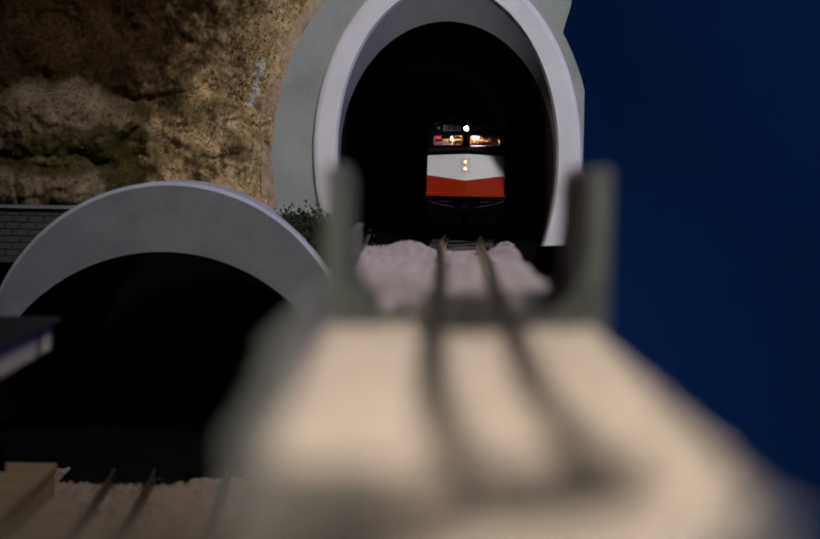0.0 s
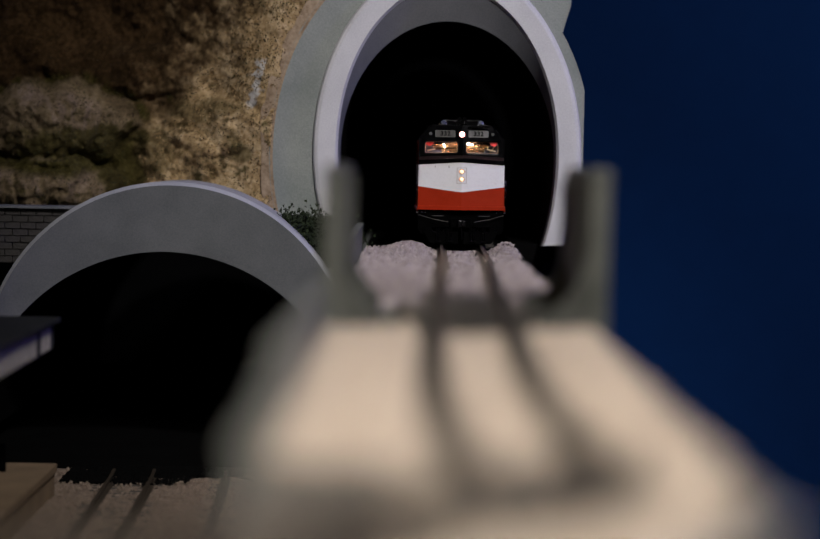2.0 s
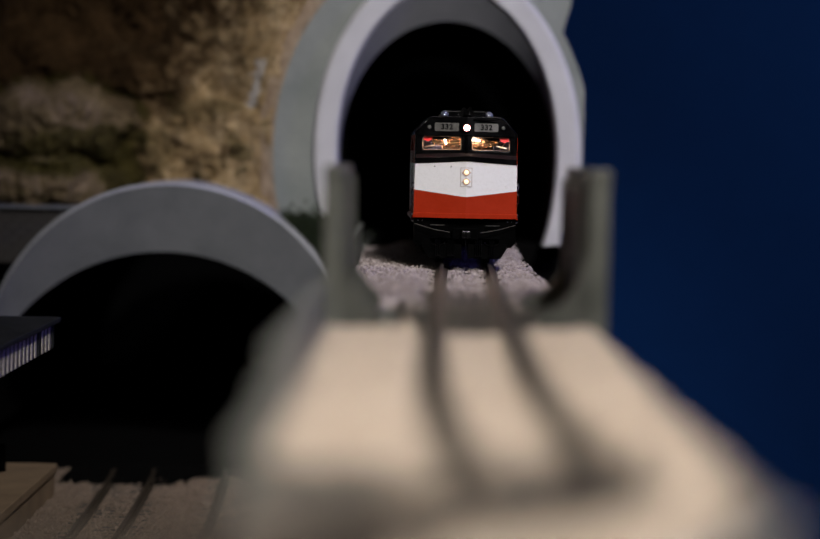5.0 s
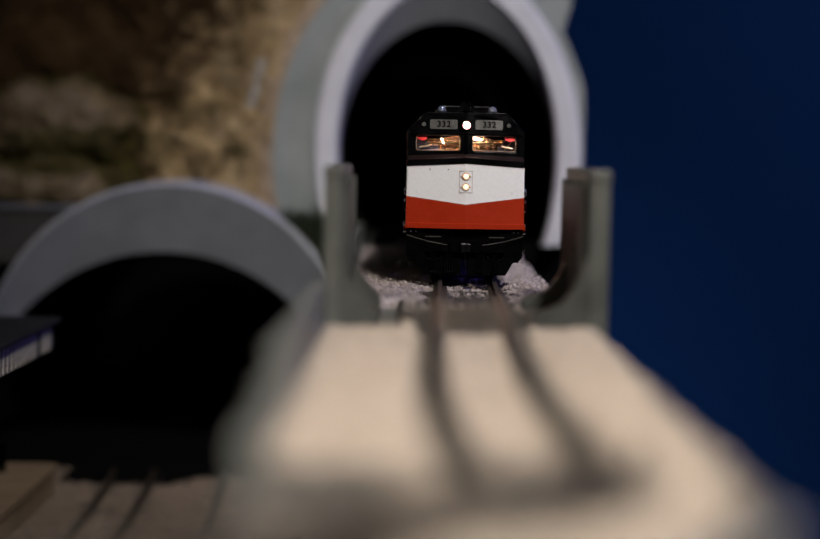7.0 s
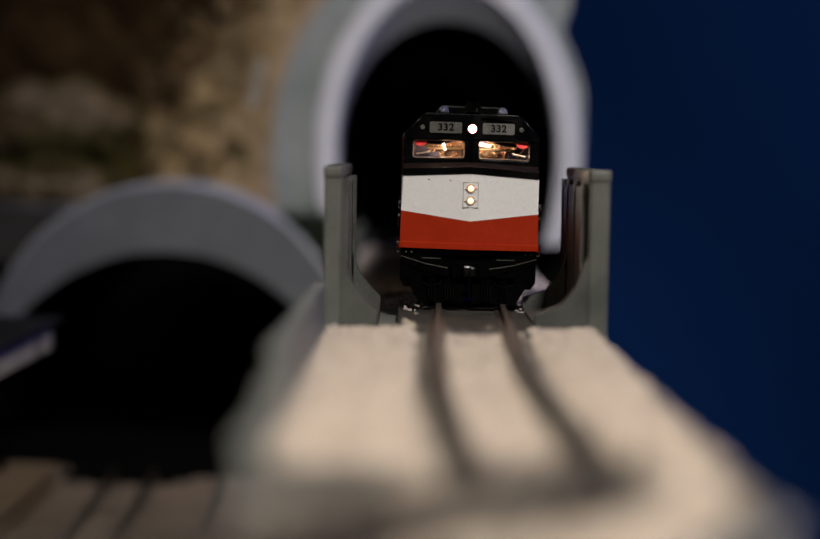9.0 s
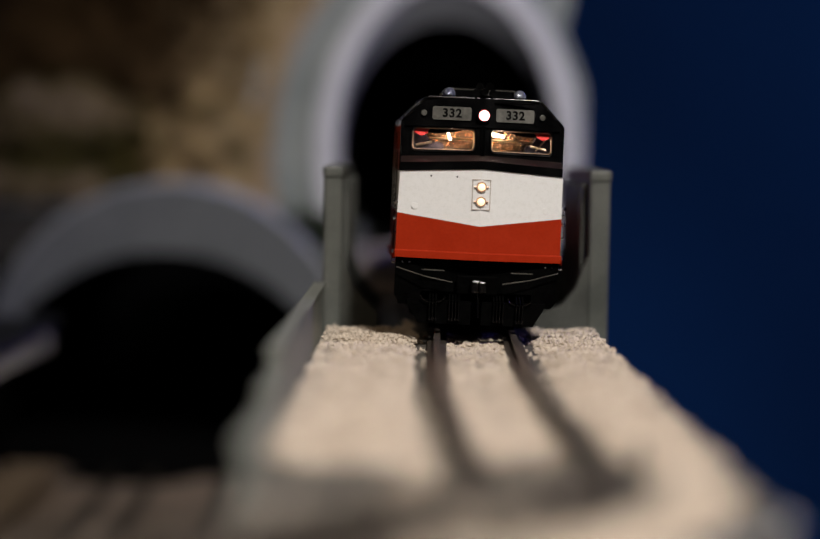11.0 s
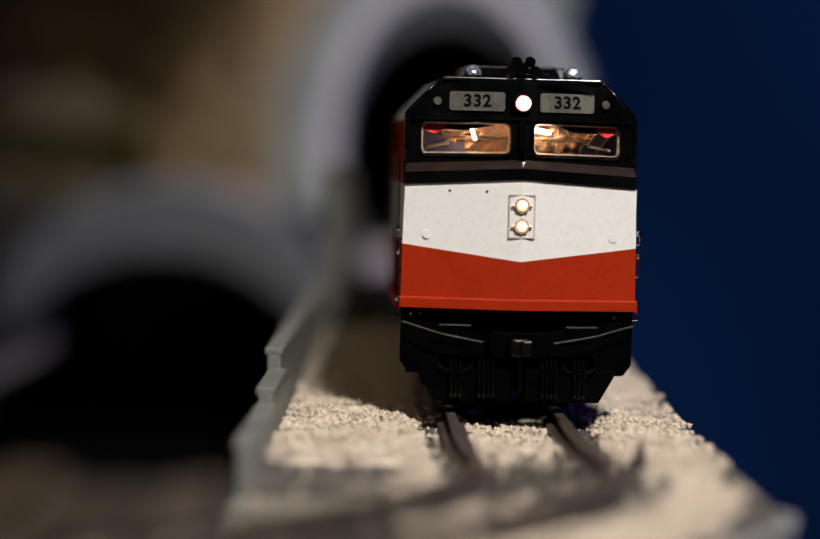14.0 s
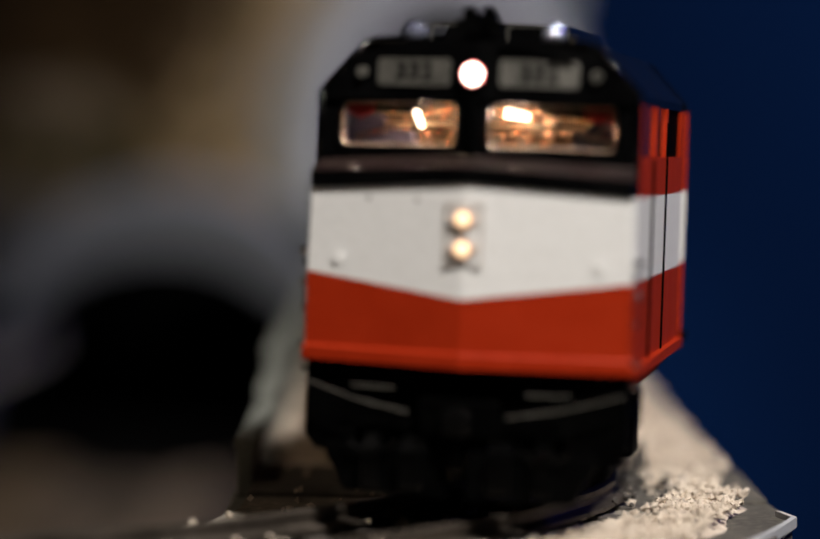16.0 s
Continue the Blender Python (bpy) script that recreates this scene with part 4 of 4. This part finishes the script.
# headlights
bez = bmesh.new()
rod(bez, (0, 0.7, 0), (0, -0.8, 0), 1.6, seg=24)
hl = part("roof_headlight", bez, BLACK, loco, "round lit headlight above the windscreens")
hl.location = (0, 3.5 * MM, 49.4 * MM)
# glowing ring imitates the red fringe of the headlight's light
part("glow_ring", rod(bmesh.new(), (0, -0.6, 0), (0, -0.95, 0), 1.34, 1.2, 24), LAMP_RED, hl, "red glow ring round the lens")
part("lens", ball(bmesh.new(), (0, -0.6, 0), 1.12, 1.0, 20), LAMP_ON, hl, "glowing lens", smooth=True)
tw = part("headlight_housing", nose_panel(bmesh.new(), [(0, 28.4), (1.95, 28.4), (1.95, 35.0), (0, 35.0)], 0.12), WHITE, loco, "recessed white housing of the twin headlights")
edge = bmesh.new()
for s in (1, -1):
    prism(edge, [(s * 1.9, 28.3), (s * 2.1, 28.3), (s * 2.1, 35.1), (s * 1.9, 35.1)], lambda x, h: (x, nose_y(x, h) - 0.24, h), lambda x, h: (x, nose_y(x, h) + 0.3, h))
for h in (28.3, 35.0):
    box(edge, -2.1, 2.1, nose_y(1, h) - 0.24, nose_y(1, h) + 0.4, h - 0.08, h + 0.08)
part("bezel", edge, PALE_EDGE, tw)
for h in (33.4, 30.1):
    rg = bmesh.new()
    rod(rg, (0, 0.9, h), (0, -0.22, h), 1.3, 1.2, 8)
    r_ = part("lamp_ring", rg, LAMP_RIM, tw, "cream metal lamp ring")
    part("lens", ball(bmesh.new(), (0, 0.35, h), 1.0, 1.0, 20), LAMP_WARM, r_, "glowing lens", smooth=True)
    for s in (1, -1):
        part("lug", rod(bmesh.new(), (s * 1.2, 0.0, h), (s * 1.6, 0.0, h), 0.2, seg=8), LAMP_RIM, tw)

# roof
roof = bmesh.new()
prism(roof, [(-13.2, 53.0), (13.2, 53.0), (18.3, 47.6), (18.3, 46.6), (-18.3, 46.6), (-18.3, 47.6)], lambda x, h: (x, nose_y(x, h) + 1.2, h), lambda x, h: (x, CAB, h))
part("roof", roof, BLACK, loco, "black roof with sloping shoulders")
part("gutter", boxed(-12.6, 12.6, 5.2, 6.2, 52.9, 53.4, bevel=0.15), BLACK, loco)
part("rain_strip", boxed(2.4, 11.4, 3.9, 4.4, 52.2, 52.5), UNDER, loco)
hump = bmesh.new()
prism(hump, [(-8.4, 53.0), (-7.2, 56.0), (7.2, 56.0), (8.4, 53.0)], lambda x, h: (x, 22, h), lambda x, h: (x, CAB - 1, h))
part("air_box", hump, BLACK, loco)
# added wires draw the bright edge lines of the roof box
for x0, x1 in ((-7.5, -1.5), (1.5, 7.5)):
    rr_ = bmesh.new()
    rod(rr_, (x0, 14, 55.4), (x1, 14, 55.4), 0.15, seg=6)
    rod(rr_, (x0, 14, 53.0), (x0, 14, 55.4), 0.15, seg=6)
    rod(rr_, (x1, 14, 53.0), (x1, 14, 55.4), 0.15, seg=6)
    part("roof_box_edge_line", rr_, WIRE, loco)
horn = part("air_horn", boxed(-2.0, 2.0, 6.4, 7.6, 53.0, 54.0), UNDER, loco, "black cluster of five air horns")
for hx, hz, hl_ in ((-1.05, 55.9, 1.5), (1.1, 56.0, 1.5), (-1.9, 54.5, 1.2), (1.95, 54.5, 1.2), (0.0, 54.8, 0.6)):
    tr = bmesh.new()
    rod(tr, (hx, 9.5, hz), (hx, 5.0 + hl_, hz), 0.28, 0.35, 10)
    rod(tr, (hx, 5.0 + hl_, hz), (hx, 3.6 + hl_, hz), 0.5, 0.9, 14)
    part("trumpet", tr, HOSE, horn)
part("horn_post", rod(bmesh.new(), (0, 8.0, 53), (0, 8.0, 56.0), 0.8), UNDER, horn)
for s in (1, -1):
    part("whistle_pipe", rod(bmesh.new(), (s * 9.5, 12, 53), (s * 9.5, 12, 54.2), 0.3), BRASS, loco)

# sides
for s in (1, -1):
    for nm, h0, h1, mat, lab in (("side_lower", 17.0, 26.9, RED, "red lower side"), ("side_band", 26.9, 36.3, WHITE, "white side band"), ("side_upper", 36.3, 40.8, RED, "red upper side")):
        a, b = sorted((s * 17.2, s * 18.55))
        part(nm, boxed(a, b, (side_y0(30) + 0.9) if h1 < 37 else 6.5, CAB, h0, h1), mat, loco, lab)
    a, b = sorted((s * 18.05, s * 18.5))
    sw = bmesh.new()
    for y0, y1 in ((6.5, 8.5), (18.6, 20.6), (28.4, 30.0)):
        box(sw, a, b, y0, y1, 40.8, 46.6)
    part("window_pillar", sw, RED, loco)
    part("side_pillar", boxed(a, b, 43.5, CAB, 40.8, 46.6), RED, loco)
    part("cab_corner", boxed(a, b, 5.4, 6.6, 36.3, 47.4), BLACK, loco)
    a2, b2 = sorted((s * 18.02, s * 18.12))
    for y0, y1 in ((8.5, 18.6), (20.6, 28.4)):
        sp = part("side_window", boxed(a2, b2, y0, y1, 40.8, 46.6), GLASS, loco)
        sp.visible_shadow = False
    a3, b3 = sorted((s * 18.4, s * 18.75))
    part("door_gap", boxed(a3, b3, 16.4, 17.4, 17.5, 40.6), UNDER, loco)
    part("door_gap", boxed(a3, b3, 28.6, 29.2, 17.5, 45), UNDER, loco)
    a4, b4 = sorted((s * 18.5, s * 19.3))
    part("side_sill", boxed(a4, b4, 5.0, CAB, 16.4, 17.6), RED, loco)
    # black sheet added behind the panes in place of the dark interior
    part("dark_interior_sheet", boxed(*sorted((s * 17.3, s * 18.0)), 6.6, 44.5, 40.6, 46.7), UNDER, loco)
part("rear_wall", boxed(-17.2, 17.2, CAB - 1, CAB, 17, 46.6), BLACK, loco)
part("cab_rear_wall", boxed(-17.1, 17.1, 29, 30, 17, 46.5), BLACK, loco)

# frame, pilot and running gear
part("underframe", boxed(-16.5, 16.5, 8, CAB - 1, 13.5, 17), UNDER, loco)
pl = bmesh.new()
prism(pl, [(-18.4, 17), (18.4, 17), (18.4, 8.2), (17.2, 6.6), (12.5, 6.6), (12.5, 9.5), (-12.5, 9.5), (-12.5, 6.6), (-17.2, 6.6), (-18.4, 8.2)], lambda x, h: (x, 1.6 + 0.1 * abs(x), h), lambda x, h: (x, 4.5 + 0.1 * abs(x), h))
part("pilot", pl, UNDER, loco, "black pilot plate")
for s in (1, -1):
    pw = bmesh.new()
    prism(pw, [(s * 1.2, 2.4), (s * 13.0, 2.4), (s * 15.4, 6.4), (s * 15.6, 7.6), (s * 1.2, 7.6)], lambda x, h: (x, 0.4 + 0.08 * abs(x) - 0.1 * (7.6 - h), h), lambda x, h: (x, 2.2 + 0.08 * abs(x), h))
    part("snowplough", pw, UNDER, loco)
    lv = bmesh.new()
    rod(lv, (s * 18.3, 1.6, 14.7), (s * 12.0, 0.6, 12.9), 0.15, seg=6)
    rod(lv, (s * 12.0, 0.6, 12.9), (s * 5.6, -0.2, 11.8), 0.16, seg=6)
    part("uncoupling_lever", lv, WIRE, loco, "thin uncoupling lever")
    part("step_bar", rod(bmesh.new(), (s * 7.5, 0.8, 14.3), (s * 12.5, 1.2, 14.3), 0.16, seg=6), WIRE, loco)
    for hx in (15.4, 16.9):
        part("rivet", rod(bmesh.new(), (s * hx, 4.0, 15.8), (s * hx, 2.9, 15.8), 0.24, seg=8), CHROME, loco)
    for hx in (3.9, 4.6, 5.3, 6.0, 9.0, 9.7, 10.4):
        hb = bmesh.new()
        x = s * hx
        rod(hb, (x, 1.5, 9.0), (x * 1.01, -0.5, 7.4), 0.19, seg=6)
        rod(hb, (x * 1.01, -0.5, 7.4), (x, -0.6, 3.8), 0.19, seg=6)
        rod(hb, (x, -0.6, 3.8), (x, -0.5, 3.2), 0.3, seg=6)
        part("air_hose", hb, HOSE, loco, "black hanging air hose")
    hs = bmesh.new()
    for k in range(8):
        t0, t1 = math.pi * k / 8, math.pi * (k + 1) / 8
        rod(hs, (s * (9.8 + 2.7 * math.cos(t0)), 0.4, 8.6 - 1.5 * math.sin(t0)), (s * (9.8 + 2.7 * math.cos(t1)), 0.4, 8.6 - 1.5 * math.sin(t1)), 0.15, seg=5)
    part("cable", hs, HOSE, loco)
    a, b = sorted((s * 14.8, s * 17.4))
    part("step", boxed(a, b, 6.0, 9.0, 6.2, 6.7), UNDER, loco)
cp = bmesh.new()
box(cp, -1.5, 1.5, -1.6, 6, 9.6, 12.6, bevel=0.5)
box(cp, 0.2, 2.0, -2.6, -1.2, 9.8, 12.4, bevel=0.4)
rod(cp, (0.2, -1.0, 9.6), (0.5, -1.2, 4.2), 0.25, seg=6)
part("coupler", cp, HOSE, loco, "black knuckle coupler")
part("buffer_plate", boxed(-4.6, 4.6, 0.6, 2.0, 9.2, 13.4, bevel=0.3), UNDER, loco)


def truck(parent, y0):
    """A four-wheel truck with its first axle at y0."""
    tk = part("truck", boxed(-7, 7, y0 - 5, y0 + 25, 6.5, 12), UNDER, parent)
    for s in (1, -1):
        a, b = sorted((s * 11.5, s * 14.5))
        sf = boxed(a, b, y0 - 7, y0 + 27, 5.5, 9.5, bevel=0.8)
        box(sf, a, b + 0.4, y0 - 3, y0 + 3, 3.2, 8.5, bevel=0.6)
        box(sf, a, b + 0.4, y0 + 17, y0 + 23, 3.2, 8.5, bevel=0.6)
        part("side_frame", sf, UNDER, tk)
        for yy in (y0, y0 + 20):
            part("wheel", rod(bmesh.new(), (s * 7.4, yy, 5.9), (s * 10.0, yy, 5.9), 5.8, seg=28), UNDER, tk)


truck(loco, 17)

# trailing unit: built with its front end at the origin, coupled close behind the cab
TAIL = 138.0
trailer = thing("trailing_unit", "red white and black model power unit coupled behind the cab", "locomotive")
for s in (1, -1):
    for nm, h0, h1, mat, lab in (("side_lower", 17.0, 26.9, RED, "red lower side"), ("side_band", 26.9, 36.3, WHITE, "white side band"), ("side_upper", 36.3, 40.8, RED, "red upper side")):
        part(nm, boxed(*sorted((s * 17.2, s * 18.55)), 0, TAIL, h0, h1), mat, trailer, lab)
    part("side_sill", boxed(*sorted((s * 18.5, s * 19.3)), 0, TAIL, 16.4, 17.6), BLACK, trailer)
    for k in range(6):
        y0 = 4 + 22.4 * k
        part("side_pillar", boxed(*sorted((s * 17.2, s * 18.5)), y0 - 4, y0, 40.8, 46.6), RED, trailer)
        g = part("side_grille", boxed(*sorted((s * 16.6, s * 17.0)), y0, y0 + 18.4, 40.8, 46.6), UNDER, trailer)
        for q in range(5):
            part("louvre", boxed(*sorted((s * 16.9, s * 17.3)), y0, y0 + 18.4, 41.4 + q * 1.1, 41.9 + q * 1.1), BLACK, g)
    part("side_pillar", boxed(*sorted((s * 17.2, s * 18.5)), 134.4, TAIL, 40.8, 46.6), RED, trailer)
    for y in (24, 70, 112):
        part("panel_seam", boxed(*sorted((s * 18.4, s * 18.62)), y, y + 0.4, 17.6, 40.6), UNDER, trailer)
part("end_wall", boxed(-17.1, 17.1, 0, 1, 17, 46.6), BLACK, trailer)
part("end_wall", boxed(-17.1, 17.1, TAIL - 1, TAIL, 17, 46.6), BLACK, trailer)
part("roof", prism(bmesh.new(), [(-13.2, 53.0), (13.2, 53.0), (18.3, 47.6), (18.3, 46.6), (-18.3, 46.6), (-18.3, 47.6)], lambda x, h: (x, 0, h), lambda x, h: (x, TAIL, h)), BLACK, trailer, "black roof with sloping shoulders")
for y in (36, 68, 100):
    fan = part("roof_fan", rod(bmesh.new(), (0, y, 53), (0, y, 55), 8.5, 8.0, 28), BLACK, trailer)
    for k in range(6):
        part("fan_bar", boxed(-8, 8, y - 7 + k * 2.6, y - 6.4 + k * 2.6, 55.0, 55.35), UNDER, fan)
part("underframe", boxed(-16.5, 16.5, 0, TAIL, 13.5, 17), UNDER, trailer)
part("fuel_tank", boxed(-15, 15, 50, 88, 4.5, 13.5, bevel=1.2), UNDER, trailer)
part("drawbar", boxed(-1.5, 1.5, -3.5, 3, 9.6, 12.2, bevel=0.4), UNDER, trailer)
truck(trailer, 12)
truck(trailer, 104)
coach = copy_thing(trailer, Matrix.Translation((0, 0.141, 0)))
tagged(coach, "second red white and black model unit of the same train", "locomotive")

# position of the nose on the track, in mm: seconds, x, y, z, turn, lean
ROWS = [
    (0.0, 25.61, 1001.91, 2.01, -6.00, -0.07),
    (0.5, 22.82, 971.82, 1.28, -4.00, -0.26),
    (1.0, 21.58, 948.17, -0.14, -2.00, -0.14),
    (1.5, 21.04, 920.58, -1.69, 0.00, 0.10),
    (2.0, 21.60, 897.19, -1.53, 1.20, -0.17),
    (2.5, 21.84, 873.35, -1.49, 1.80, 0.10),
    (3.0, 22.21, 847.23, -2.01, 2.30, -0.01),
    (3.5, 22.14, 824.31, -0.57, 2.40, 0.27),
    (4.0, 21.31, 800.11, -0.09, 2.40, 0.23),
    (6.5, 17.67, 678.79, -0.42, 0.90, 0.22),
    (7.0, 17.01, 655.39, -0.37, 0.55, 0.07),
    (7.5, 16.16, 632.86, -0.16, 0.20, 0.10),
    (8.5, 15.57, 583.16, -1.31, 0.40, 0.68),
    (9.0, 15.53, 561.71, -2.40, 0.60, 0.80),
    (11.5, 14.72, 443.45, -0.02, 2.20, 1.66),
    (12.5, 14.84, 397.13, -0.16, 2.40, 1.22),
    (13.5, 16.18, 350.73, -0.62, 2.70, 0.65),
    (14.5, 17.65, 303.31, 0.02, 2.60, 0.35),
    (15.0, 17.55, 279.08, 0.79, 2.20, 0.68),
    (15.5, 17.06, 255.18, 0.64, 0.90, 0.58),
    (15.8, 12.00, 240.50, 0.56, -4.00, 0.62),
    (16.0, 5.30, 229.60, 0.39, -14.00, 0.73),
]
# distance of the lens's focus, in mm
FOCUS = [(0.0, 968), (1.0, 940), (2.0, 900), (4.0, 804), (6.5, 683), (7.5, 637), (9.0, 566), (11.5, 447), (12.5, 401), (13.5, 354), (14.5, 307), (15.0, 281), (15.5, 264), (16.0, 256)]


def drawn_x(y):
    """Where the unit's centre line ran at a distance along the track."""
    ys = [r[2] for r in ROWS[::-1]] + [1050, 1250, 1500]
    xs = [r[1] for r in ROWS[::-1]] + [26.5, 30, 33]
    return float(np.interp(y, ys, xs))


def motions():
    walk(loco, [(t, pose(x * MM, y * MM, z * MM, 0, lean, turn)) for t, x, y, z, turn, lean in ROWS])
    for unit, gap in ((trailer, 48.5), (coach, 48.5 + TAIL + 3)):
        rows = []
        for t, x, y, z, turn, lean in ROWS:
            a, b = drawn_x(y + gap), drawn_x(y + gap + TAIL)
            rows.append((t, pose(a * MM, (y + gap) * MM, z * MM, 0, lean, math.degrees(math.atan2(a - b, TAIL)))))
        walk(unit, rows)
    walk(focus_mark, [(t, pose(0, y * MM, (41.5 - 0.058 * y) * MM)) for t, y in FOCUS])


motions()
